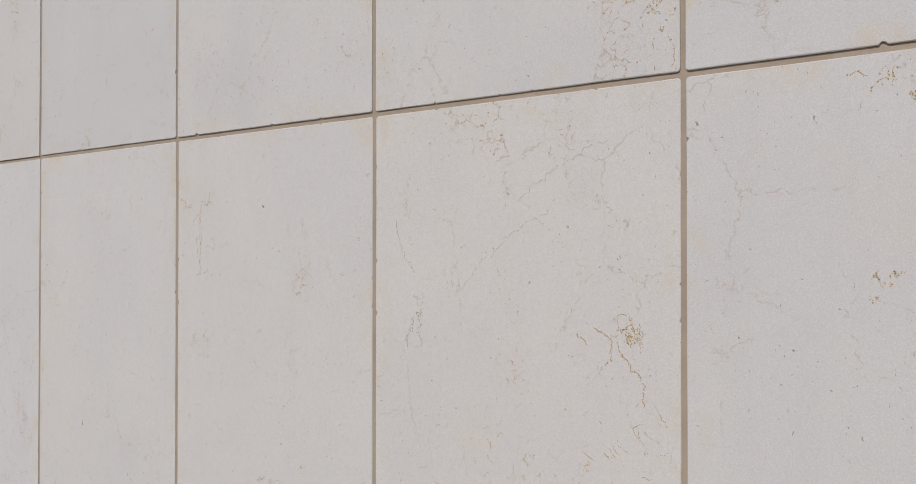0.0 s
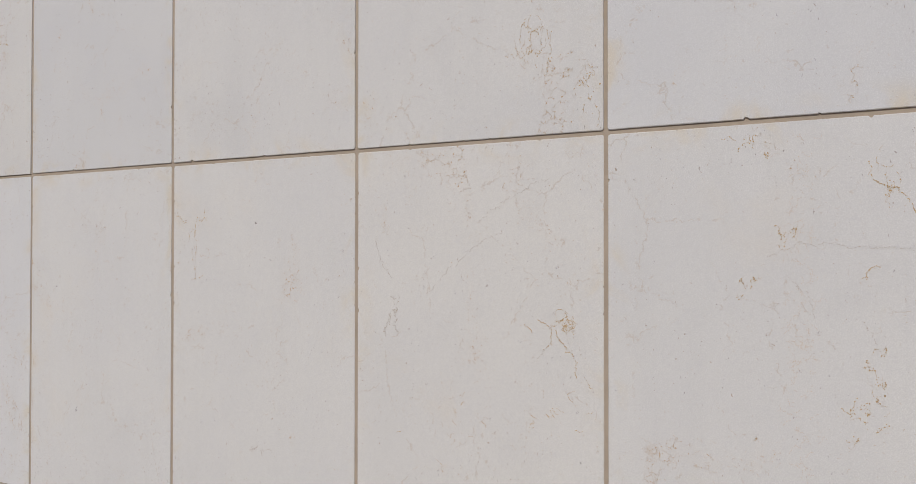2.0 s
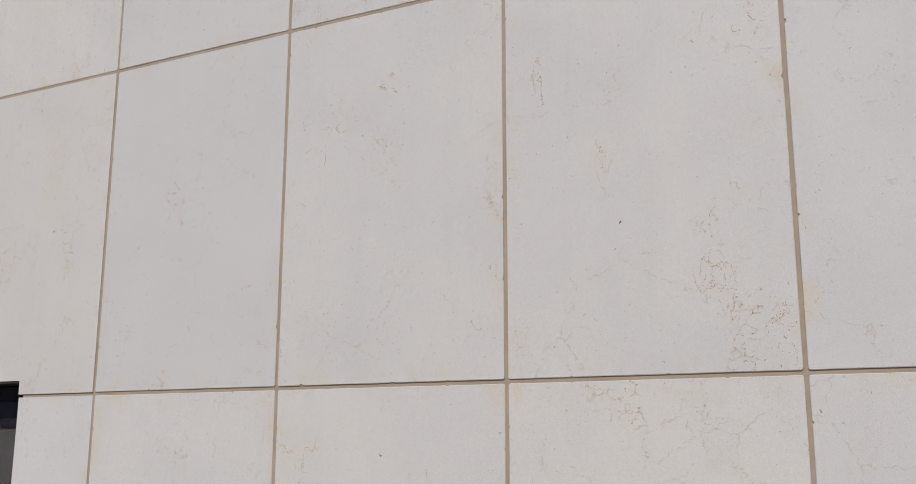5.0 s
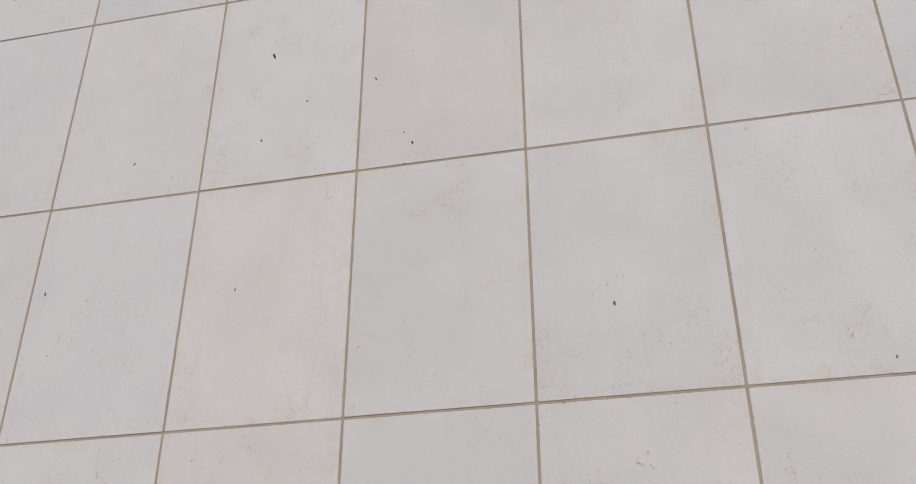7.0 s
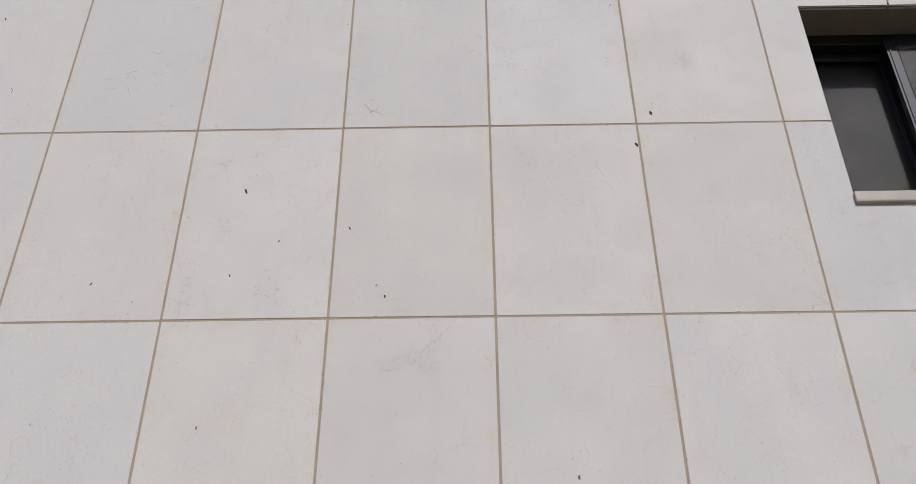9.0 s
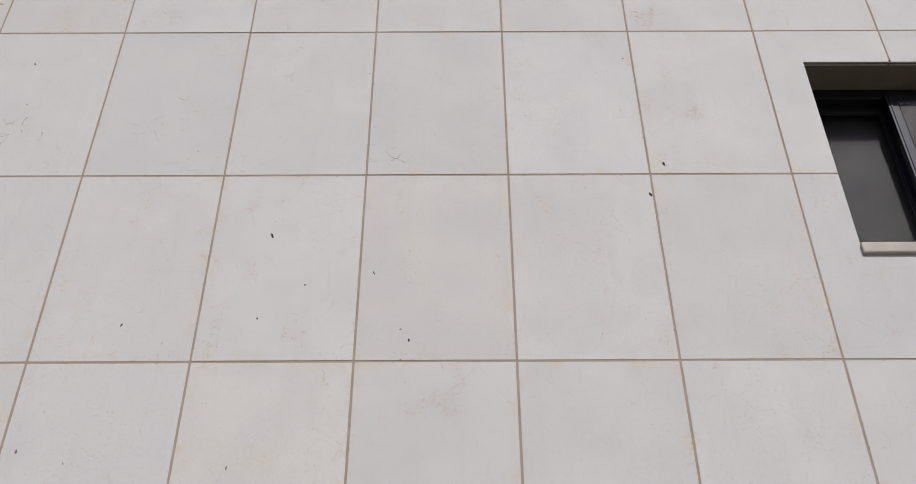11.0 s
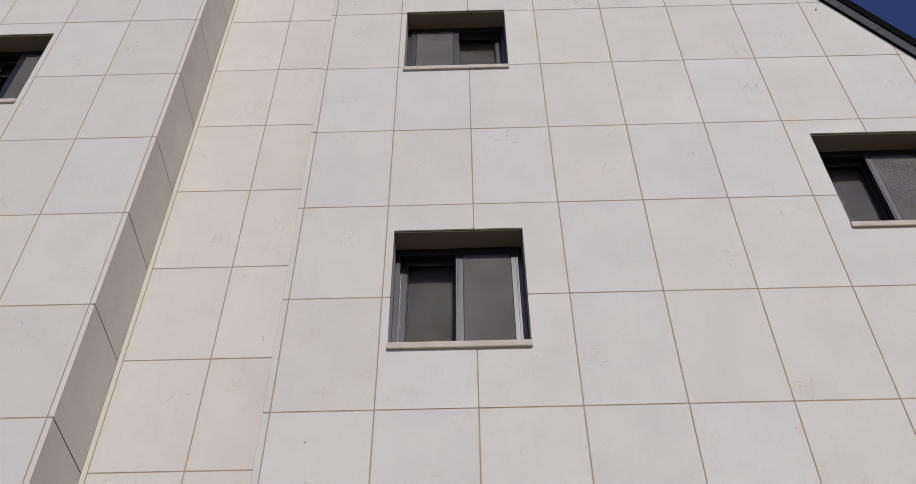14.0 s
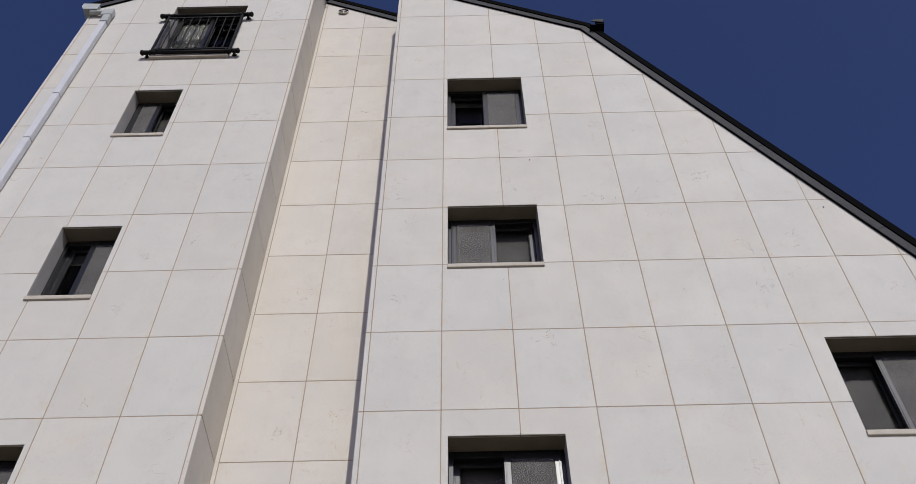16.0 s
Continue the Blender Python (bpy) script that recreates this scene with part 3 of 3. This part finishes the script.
for i, (a, b) in enumerate(zip(breaks, breaks[1:])):
    part("pipe_length", box(PX0, PX1, PY0, PY1, a, b - 0.008, 0.006), WHITE, pipe)
    part("joint_seal", box(PX0 + 0.004, PX1 - 0.004, PY0 + 0.004, PY1 - 0.004, b - 0.012, b + 0.004), RUBBER, pipe)
bm = box(PX0 - 0.008, PX1 + 0.008, PY0 - 0.008, PY1, 14.36, 14.56, 0.008)
box(-7.70, PX1 + 0.016, PY0 - 0.012, PY1 - 0.005, 14.56, 14.74, 0.01, bm)
box(-7.90, -7.68, PY0 + 0.01, PY1 - 0.005, 14.695, 14.752, 0.01, bm)
part("elbow", bm, SHADED_WHITE, pipe)
gutter = tagged(new("gutter"), "white steel box gutter along the eave, shade in its grey-green colour", "gutter")
bm = bmesh.new()
prof = [(-8.020, 14.92), (-8.020, 14.83), (-7.985, 14.765), (-7.80, 14.75), (-7.80, 14.90), (-7.813, 14.90), (-7.813, 14.765), (-7.98, 14.78), (-8.007, 14.84), (-8.007, 14.92)]
bm.faces.new([bm.verts.new((x, -0.09, z)) for x, z in prof])
thicken(bm, DEEP)
part("trough", bm, SHADED_WHITE, gutter)
bm = bmesh.new()
bm.faces.new([bm.verts.new((x, -0.10, z)) for x, z in ((-8.028, 14.93), (-8.028, 14.825), (-7.99, 14.755), (-7.79, 14.74), (-7.79, 14.91))])
thicken(bm, 0.010)
part("stop_end", bm, SHADED_WHITE, gutter)

# ---- small vent high in the recess ----
vent = tagged(new("wall_vent"), "small round cream vent with dark mouth on the recess wall", "vent")
vx, vy, vz = -4.545, NOOK, 15.90
part("flange", rod((vx, vy, vz), (vx, vy - 0.006, vz), 0.078, 28), SILL, vent, "cream round flange")
# no hole here: a black disc paints the shade inside the vent
part("mouth", rod((vx, vy - 0.006, vz), (vx, vy - 0.012, vz), 0.064, 28), RUBBER, vent, "black disc for the shade inside the opening")
part("divider", box(vx - 0.009, vx + 0.009, vy - 0.024, vy - 0.010, vz - 0.05, vz + 0.062, 0.003), SILL, vent)
bm = bmesh.new()
for i in range(14):
    a0, a1 = radians(195 + i * 150 / 14), radians(195 + (i + 1) * 150 / 14)
    rod((vx + 0.066 * math.cos(a0), vy - 0.022, vz + 0.066 * math.sin(a0)), (vx + 0.066 * math.cos(a1), vy - 0.022, vz + 0.066 * math.sin(a1)), 0.011, 10, bm)
part("lower_lip", bm, SILL, vent, "rounded cream lower lip", True)
bm = bmesh.new()
for i in range(16):
    a0, a1 = radians(10 + i * 10), radians(20 + i * 10)
    rod((vx + 0.070 * math.cos(a0), vy - 0.022, vz + 0.070 * math.sin(a0)), (vx + 0.070 * math.cos(a1), vy - 0.022, vz + 0.070 * math.sin(a1)), 0.010, 8, bm)
part("upper_rim", bm, RUBBER, vent, "dark upper rim", True)


# ---- limestone slabs ----
def slab_mesh(w, h, seed, mat, depth=0.024):
    """A slab with slightly worn, chipped arrises, facing -y, about its centre."""
    rnd = random.Random(seed)
    pts = []
    nx, nz = 9, 13
    corners = [(-w / 2, -h / 2), (w / 2, -h / 2), (w / 2, h / 2), (-w / 2, h / 2)]
    for k in range(4):
        (ax, az), (bx, bz) = corners[k], corners[(k + 1) % 4]
        n = nx if k % 2 == 0 else nz
        inw = ((0, 1), (-1, 0), (0, -1), (1, 0))[k]
        length = (w, h)[k % 2]
        cr = 0.0045 / length
        stops = [(cr * 0.29, 0.0013), (cr, 0.0)]
        for i in range(1, n):
            f = (i + rnd.uniform(-0.3, 0.3)) / n
            if rnd.random() < 0.22:
                q, c = rnd.uniform(0.002, 0.006) / length, rnd.uniform(0.0012, 0.0042)
                stops += [(f - q, 0.0002), (f - q * 0.4, c), (f + q * 0.3, c * 0.8), (f + q, 0.0002)]
            else:
                stops.append((f, rnd.uniform(0, 0.0005)))
        stops += [(1 - cr, 0.0)]
        for f, j in stops:
            pts.append((ax + (bx - ax) * f + inw[0] * j, az + (bz - az) * f + inw[1] * j))
    bm = bmesh.new()
    inner, outer, back = [], [], []
    for x, z in pts:
        q = 0.0009 + rnd.uniform(0, 0.0006)
        inner.append(bm.verts.new((x - math.copysign(q, x) * (abs(x) > w / 2 - 0.006), 0, z - math.copysign(q, z) * (abs(z) > h / 2 - 0.006))))
        outer.append(bm.verts.new((x, 0.0010, z)))
        back.append(bm.verts.new((x, depth, z)))
    bm.faces.new(inner)
    m = len(pts)
    for i in range(m):
        k = (i + 1) % m
        bm.faces.new((inner[i], outer[i], outer[k], inner[k]))
        bm.faces.new((outer[i], back[i], back[k], outer[k]))
    return mesh_of(bm, "slab", mat)


FULL = [slab_mesh(W - JOINT, H - JOINT, 100 + i, STONE) for i in range(6)]
FULL_BOUNCE = [slab_mesh(W - JOINT, H - JOINT, 200 + i, BOUNCE_STONE) for i in range(6)]
rnd = random.Random(5)
SLABS = {}


def lay(wall, x0, cols, y, planes, full, mat, first=-2):
    for i in range(cols):
        for j in range(first, TOP_ROW):
            a, b = x0 + i * W + JOINT / 2, x0 + (i + 1) * W - JOINT / 2
            c, d = Z0 + j * H + JOINT / 2, Z0 + (j + 1) * H - JOINT / 2
            c = max(c, 0.012)
            cx, cz = (a + b) / 2, (c + d) / 2
            wx, wz = rnd.gauss(0, 0.0005), rnd.gauss(0, 0.0006)
            hit = y < 0.1 and any(h[0] < b and h[1] > a and h[2] < d and h[3] > c for h in holes)
            hit = hit or c < 0.02 or any((x - co[0]) * no[0] + (z - co[2]) * no[2] > 0 for x in (a, b) for z in (c, d) for co, no in planes)
            if hit:
                bm = cut_sheet(a, b, c, d, holes if y < 0.1 else [], planes)
                if not bm.faces:
                    bm.free()
                    continue
                bmesh.ops.translate(bm, verts=bm.verts, vec=(-cx, 0, -cz))
                me = mesh_of(thicken(bm, 0.024), "slab", mat)
            else:
                me = full[rnd.randrange(6)]
            ob = new("slab", me)
            ob.parent = wall
            SLABS[wall.name, i, j] = ob
            lean = 0.0018 if wall is wall_right and j == 0 else 0.0          # this course stands proud of the one below
            ob.matrix_basis = pose(cx, y - lean / 2 + rnd.uniform(-0.0005, 0.0004), cz, math.degrees(wx - lean / H), 0, math.degrees(wz))


lay(wall_right, RX0 + 0.005, 11, 0.0, right_planes, FULL, STONE)
lay(wall_wing, WING0, 5, 0.0, wing_planes, FULL, STONE)
lay(wall_nook, -4.812, 2, NOOK, wing_planes[:1], FULL_BOUNCE, BOUNCE_STONE)


def returns(wall, xa, xb, y0, y1, top, facing):
    """Slabs of a return: their thickness shows on the front beside the corner joint."""
    for j in range(-2, TOP_ROW):
        c, d = max(0.012, Z0 + j * H + 0.0055), min(top, Z0 + (j + 1) * H - 0.0055)
        if d - c < 0.05:
            continue
        cx, cz = (xa + xb) / 2, (c + d) / 2
        bm = box(xa - cx, xb - cx, y0, y1, c - cz, d - cz, 0.0015)
        # slabs that face the recess take the stone tinted with bounce light
        ob = part("corner_slab", bm, BOUNCE_STONE if facing > 0 else STONE, wall)
        ob.location = (cx + rnd.uniform(-0.0008, 0.0008), rnd.uniform(-0.0006, 0.0006), cz)
        part("joint_bed", box(xa + 0.002, xb - (0.013 if facing > 0 else 0.0), y0 + 0.002, y1 - 0.004, d - 0.001, d + 0.012), MORTAR, wall)
        if facing > 0:
            # dark strip stands in for the shade deep in the open joint
            part("joint_seal", box(xb - 0.012, xb - 0.004, y0 + 0.02, y1 - 0.002, d - 0.002, d + 0.013), RUBBER, wall, "dark strip for the shade in the open joint")


returns(wall_side, WING1 + JOINT / 2, WING1 + EDGE, 0.0, NOOK - 0.002, up_z(WING1) + 0.05, 1)
returns(wall_return, RX0 - EDGE, RX0 - JOINT / 2 + 0.005, 0.0, NOOK - 0.002, up_z(RX0) + 0.05, -1)
returns(wall_wing, WING0 - EDGE, WING0 - JOINT / 2, 0.0, 0.5, left_z(WING0) + 0.05, -1)
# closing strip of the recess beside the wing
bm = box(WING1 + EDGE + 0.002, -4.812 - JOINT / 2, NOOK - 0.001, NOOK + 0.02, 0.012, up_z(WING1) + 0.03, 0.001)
part("closing_strip", bm, BOUNCE_STONE, wall_nook)


# ---- fissures and holes that can be told apart on the slabs ----
RUST = plain("rusty fissure crust", (0.50, 0.335, 0.125), (0.34, 0.205, 0.07), 220, 0.95, spec=0.1)
CRACK = plain("grey hairline crack", (0.44, 0.375, 0.285), (0.37, 0.31, 0.235), 60, 0.95, spec=0.1)
HOLLOW = plain("dark pit in the stone", (0.075, 0.050, 0.032), (0.045, 0.032, 0.022), 80, 0.95, spec=0.1)


def slab_at(x, z):
    return SLABS.get((wall_right.name, math.floor((x - RX0 - 0.005) / W), math.floor((z - Z0) / H)))


def fissure(x, z, w, h, seed):
    """A branching crumbled crack about w by h metres, a thin crust on its slab."""
    slab = slab_at(x, z)
    if not slab:
        return
    r = random.Random(seed)
    cx, cz = x - slab.location.x, z - slab.location.z
    bm = bmesh.new()
    size = max(w, h)

    def blob(px, pz, q):
        n = 7
        ring_ = [bm.verts.new((px + q * r.uniform(0.5, 1.2) * math.cos(6.283 * i / n), -0.0005, pz + q * r.uniform(0.5, 1.2) * math.sin(6.283 * i / n))) for i in range(n)]
        bm.faces.new(ring_)

    for b in range(r.randint(4, 7)):
        px, pz = cx + r.uniform(-0.45, 0.45) * w, cz + r.uniform(-0.45, 0.45) * h
        turn = r.uniform(0, 6.283)
        curl = r.uniform(-0.16, 0.16)
        steps = r.randint(12, 26)
        pitch = size * r.uniform(0.3, 0.9) / steps
        wid = r.uniform(0.00016, 0.00042)
        last = None
        for k in range(steps):
            turn += curl + r.gauss(0, 0.6)
            px, pz = px + pitch * math.cos(turn), pz + pitch * math.sin(turn) * (1.0 if h < 1.5 * w else 1.6)
            px, pz = min(max(px, -W / 2 + 0.012), W / 2 - 0.012), min(max(pz, -H / 2 + 0.012), H / 2 - 0.012)
            q = wid * r.uniform(0.4, 1.3) * (1 - 0.5 * k / steps)
            nx_, nz_ = -math.sin(turn) * q, math.cos(turn) * q
            pair = (bm.verts.new((px + nx_, -0.0004, pz + nz_)), bm.verts.new((px - nx_, -0.0004, pz - nz_)))
            if last and r.random() > 0.34:
                bm.faces.new((last[0], last[1], pair[1], pair[0]))
            last = pair
            if r.random() < 0.34:
                blob(px + r.gauss(0, 0.002), pz + r.gauss(0, 0.002), r.uniform(0.0005, 0.0015))
    for v in [v for v in bm.verts if not v.link_faces]:
        bm.verts.remove(v)
    ex = bmesh.ops.extrude_face_region(bm, geom=list(bm.faces))
    bmesh.ops.translate(bm, verts=[v for v in ex["geom"] if isinstance(v, bmesh.types.BMVert)], vec=(0, 0.0012, 0))
    part("fissure", bm, RUST if r.random() < 0.90 else CRACK, slab)


def pit(x, z, q, seed):
    """A small dark hollow with a ragged rim."""
    slab = slab_at(x, z)
    if not slab:
        return
    r = random.Random(seed)
    bm = bmesh.new()
    cx, cz, lean = x - slab.location.x, z - slab.location.z, r.uniform(-0.5, 0.5)
    ring_ = []
    for i in range(9):
        a = 6.283 * i / 9
        u, v = 0.42 * q * math.cos(a) * r.uniform(0.6, 1.2), 0.85 * q * math.sin(a) * r.uniform(0.6, 1.2)
        ring_.append(bm.verts.new((cx + u + lean * v, -0.0004, cz + v)))
    bm.faces.new(ring_)
    thicken(bm, 0.001)
    part("pit", bm, HOLLOW if z > 3.3 else DARK_CRUMB, slab)


def crumble(slab, cx, cz, w, h, count, seed, mat, fine=1.0):
    """A patch of crumbled holes strung along short wandering lines on one slab."""
    r = random.Random(seed)
    bm = bmesh.new()
    px = pz = turn = 0.0
    for k in range(count):
        if k % 6 == 0:
            px, pz, turn = cx + r.gauss(0, 0.28) * w, cz + r.gauss(0, 0.28) * h, r.uniform(0, 6.283)
        turn += r.gauss(0, 0.6)
        px, pz = px + 0.011 * fine * math.cos(turn), pz + 0.011 * fine * math.sin(turn)
        if abs(px) > W / 2 - 0.02 or abs(pz) > H / 2 - 0.02:
            continue
        a, b = fine * r.uniform(0.0018, 0.006), fine * r.uniform(0.0011, 0.0032)
        ring_ = []
        for i in range(7):
            u, v = a * math.cos(0.8976 * i) * r.uniform(0.5, 1.2), b * math.sin(0.8976 * i) * r.uniform(0.5, 1.2)
            ring_.append(bm.verts.new((px + u * math.cos(turn) - v * math.sin(turn), -0.0004, pz + u * math.sin(turn) + v * math.cos(turn))))
        bm.faces.new(ring_)
    if not bm.faces:
        bm.free()
        return
    thicken(bm, 0.001)
    part("fissure", bm, mat, slab)


DARK_CRUMB = plain("crumbled brown holes", (0.21, 0.16, 0.11), (0.14, 0.105, 0.075), 60, 0.95, spec=0.1)
CRUMBLED = [
    (-1.49, 10.05, 0.26, 0.24, 60), (-1.07, 10.11, 0.22, 0.18, 50), (-3.46, 10.13, 0.20, 0.18, 30), (-2.195, 10.95, 0.08, 0.05, 12), (-3.40, 10.99, 0.2, 0.1, 16),
    (-2.33, 10.327, 0.18, 0.20, 22), (-1.352, 11.278, 0.10, 0.16, 16), (-0.09, 9.17, 0.14, 0.14, 30), (-1.369, 8.91, 0.08, 0.12, 16), (-1.52, 9.97, 0.3, 0.05, 16),
    (-1.295, 7.974, 0.22, 0.14, 24), (-0.15, 7.91, 0.12, 0.14, 18), (-0.205, 9.374, 0.12, 0.08, 12), (-0.795, 9.74, 0.25, 0.12, 16),
]
for n, (x, z, w, h, count) in enumerate(CRUMBLED):
    slab = slab_at(x, z)
    if slab:
        crumble(slab, x - slab.location.x, z - slab.location.z, w, h, count, 300 + n, DARK_CRUMB if n in (0, 1, 2, 3, 5, 7) else RUST)
# fainter ones on most of the other slabs
scatter = random.Random(77)
for (wall_name, i, j), slab in list(SLABS.items()):
    if j < 3 or scatter.random() > 0.80 or wall_name == wall_nook.name and scatter.random() > 0.5 or len(slab.data.vertices) < 60:
        continue
    crumble(slab, scatter.uniform(-0.2, 0.2), scatter.uniform(-0.35, 0.35), scatter.uniform(0.08, 0.3), scatter.uniform(0.08, 0.3), scatter.randint(14, 58), 500 + 31 * i + j, (CRACK, RUST, DARK_CRUMB)[scatter.randrange(3)])

CRACKED = [
    (-0.17, 1.97, 0.03, 0.08), (-0.03, 1.88, 0.02, 0.07), (0.28, 1.76, 0.07, 0.05), (0.51, 1.69, 0.04, 0.06), (-0.50, 1.44, 0.02, 0.05),
    (0.33, 1.61, 0.03, 0.04), (0.26, 1.52, 0.04, 0.04), (0.48, 1.38, 0.03, 0.06), (0.46, 1.29, 0.05, 0.07), (-0.90, 1.08, 0.08, 0.06),
    (-1.13, 1.61, 0.04, 0.10), (-1.08, 2.41, 0.10, 0.11), (-0.90, 2.51, 0.05, 0.06), (-0.52, 2.48, 0.04, 0.07), (-0.37, 2.25, 0.05, 0.08),
    (-0.08, 2.51, 0.08, 0.05), (-0.17, 2.00, 0.08, 0.14), (-1.96, 2.24, 0.08, 0.08), (-2.82, 3.07, 0.16, 0.14), (-0.95, 3.06, 0.09, 0.06),
    (-0.72, 2.94, 0.08, 0.08), (-0.03, 3.68, 0.07, 0.09), (-0.78, 4.25, 0.06, 0.10), (-0.65, 4.92, 0.06, 0.16),
]
for n, (x, z, w, h) in enumerate(CRACKED):
    fissure(x, z, w, h, 40 + n)
# single veins: from, to, bow to one side, rusty or grey
VEINS = [
    (-0.105, 1.462, -0.080, 1.448, 0.012, 1), (-0.105, 1.462, -0.085, 1.450, -0.008, 1), (-0.100, 1.440, -0.072, 1.434, 0.007, 1),
    (-0.080, 1.445, -0.068, 1.428, 0.008, 1), (-0.070, 1.430, -0.086, 1.436, 0.008, 1), (-0.092, 1.436, -0.074, 1.428, -0.005, 1),
    (-0.100, 1.440, -0.118, 1.425, 0.0, 1), (-0.118, 1.425, -0.145, 1.445, -0.004, 1), (-0.118, 1.428, -0.128, 1.385, 0.006, 1),
    (-0.128, 1.385, -0.155, 1.355, 0.0, 0), (-0.105, 1.426, -0.075, 1.385, -0.006, 1), (-0.075, 1.385, -0.062, 1.335, 0.004, 1),
    (-0.185, 1.430, -0.160, 1.415, 0.008, 1), (-0.410, 1.490, -0.230, 1.620, 0.010, 0), (-0.545, 1.610, -0.500, 1.520, -0.010, 0),
    (-0.280, 1.640, -0.120, 1.720, 0.006, 0), (0.300, 1.565, 0.420, 1.585, 0.010, 0), (0.420, 1.585, 0.530, 1.575, 0.004, 0),
    (0.340, 1.525, 0.380, 1.465, 0.004, 0), (0.450, 1.462, 0.480, 1.430, 0.0, 0), (0.465, 1.725, 0.490, 1.680, -0.008, 1),
    (0.490, 1.680, 0.535, 1.640, 0.004, 1), (0.452, 1.532, 0.480, 1.556, 0.006, 1), (0.420, 1.320, 0.460, 1.300, 0.006, 1),
]


def vein(x0, z0, x1, z1, bow, rusty, seed):
    """A thin broken line that wanders from one point to the other, with crumbs along it."""
    slab = slab_at(x0, z0)
    if not slab:
        return
    r = random.Random(seed)
    a, b = Vector((x0 - slab.location.x, z0 - slab.location.z)), Vector((x1 - slab.location.x, z1 - slab.location.z))
    side = Vector((-(b - a).y, (b - a).x)).normalized()
    n = max(10, int((b - a).length / 0.0022))
    bm = bmesh.new()
    last, drift = None, 0.0
    for k in range(n + 1):
        f = k / n
        drift = 0.86 * drift + r.gauss(0, 0.0017)
        p = a.lerp(b, f) + side * (4 * bow * f * (1 - f) + drift)
        q = r.uniform(0.00014, 0.00036) * (2.0 if rusty else 1.0)
        pair = (bm.verts.new((p.x + side.x * q, -0.0004, p.y + side.y * q)), bm.verts.new((p.x - side.x * q, -0.0004, p.y - side.y * q)))
        if last and r.random() > 0.22:
            bm.faces.new((last[0], last[1], pair[1], pair[0]))
        last = pair
        if r.random() < (0.35 if rusty else 0.06):
            c = p + side * r.gauss(0, 0.0015)
            e = r.uniform(0.0005, 0.0014)
            bm.faces.new([bm.verts.new((c.x + e * r.uniform(0.5, 1.3) * math.cos(1.0472 * i), -0.0005, c.y + e * r.uniform(0.4, 1.0) * math.sin(1.0472 * i))) for i in range(6)])
    for v in [v for v in bm.verts if not v.link_faces]:
        bm.verts.remove(v)
    thicken(bm, 0.0012)
    part("fissure", bm, RUST if rusty else CRACK, slab)


for n, row in enumerate(VEINS):
    vein(*row, 700 + n)
knot = slab_at(-0.085, 1.44)
crumble(knot, -0.082 - knot.location.x, 1.437 - knot.location.z, 0.028, 0.018, 70, 640, RUST, 0.32)
crumble(knot, -0.10 - knot.location.x, 1.27 - knot.location.z, 0.16, 0.10, 90, 641, RUST, 0.30)
crumble(knot, -0.32 - knot.location.x, 1.22 - knot.location.z, 0.16, 0.10, 70, 642, RUST, 0.28)
# a faint rusty run of water down one slab
RUN = plain("faint rusty run", (0.57, 0.475, 0.36), (0.52, 0.43, 0.32), 60, 0.95, spec=0.1)
wet = slab_at(0.357, 1.5)
crumble(wet, 0.357 - wet.location.x, 1.47 - wet.location.z, 0.05, 0.75, 900, 611, RUN, 0.28)
PITTED = [
    (-2.162, 4.190, 0.015), (-1.744, 4.004, 0.009), (-0.948, 3.002, 0.011), (-2.684, 3.770, 0.010), (-2.210, 3.189, 0.009), (-0.190, 2.756, 0.009),
    (-0.536, 4.569, 0.015), (-0.612, 4.398, 0.015), (-2.944, 3.254, 0.011), (-1.599, 3.697, 0.010), (-2.176, 3.795, 0.008), (-2.009, 3.948, 0.008),
    (-3.374, 5.200, 0.010), (-0.641, 5.225, 0.008), (-0.341, 2.116, 0.005), (-2.084, 10.782, 0.018), (0.724, 9.802, 0.020),
]
for n, (x, z, q) in enumerate(PITTED):
    pit(x, z, q, 90 + n)
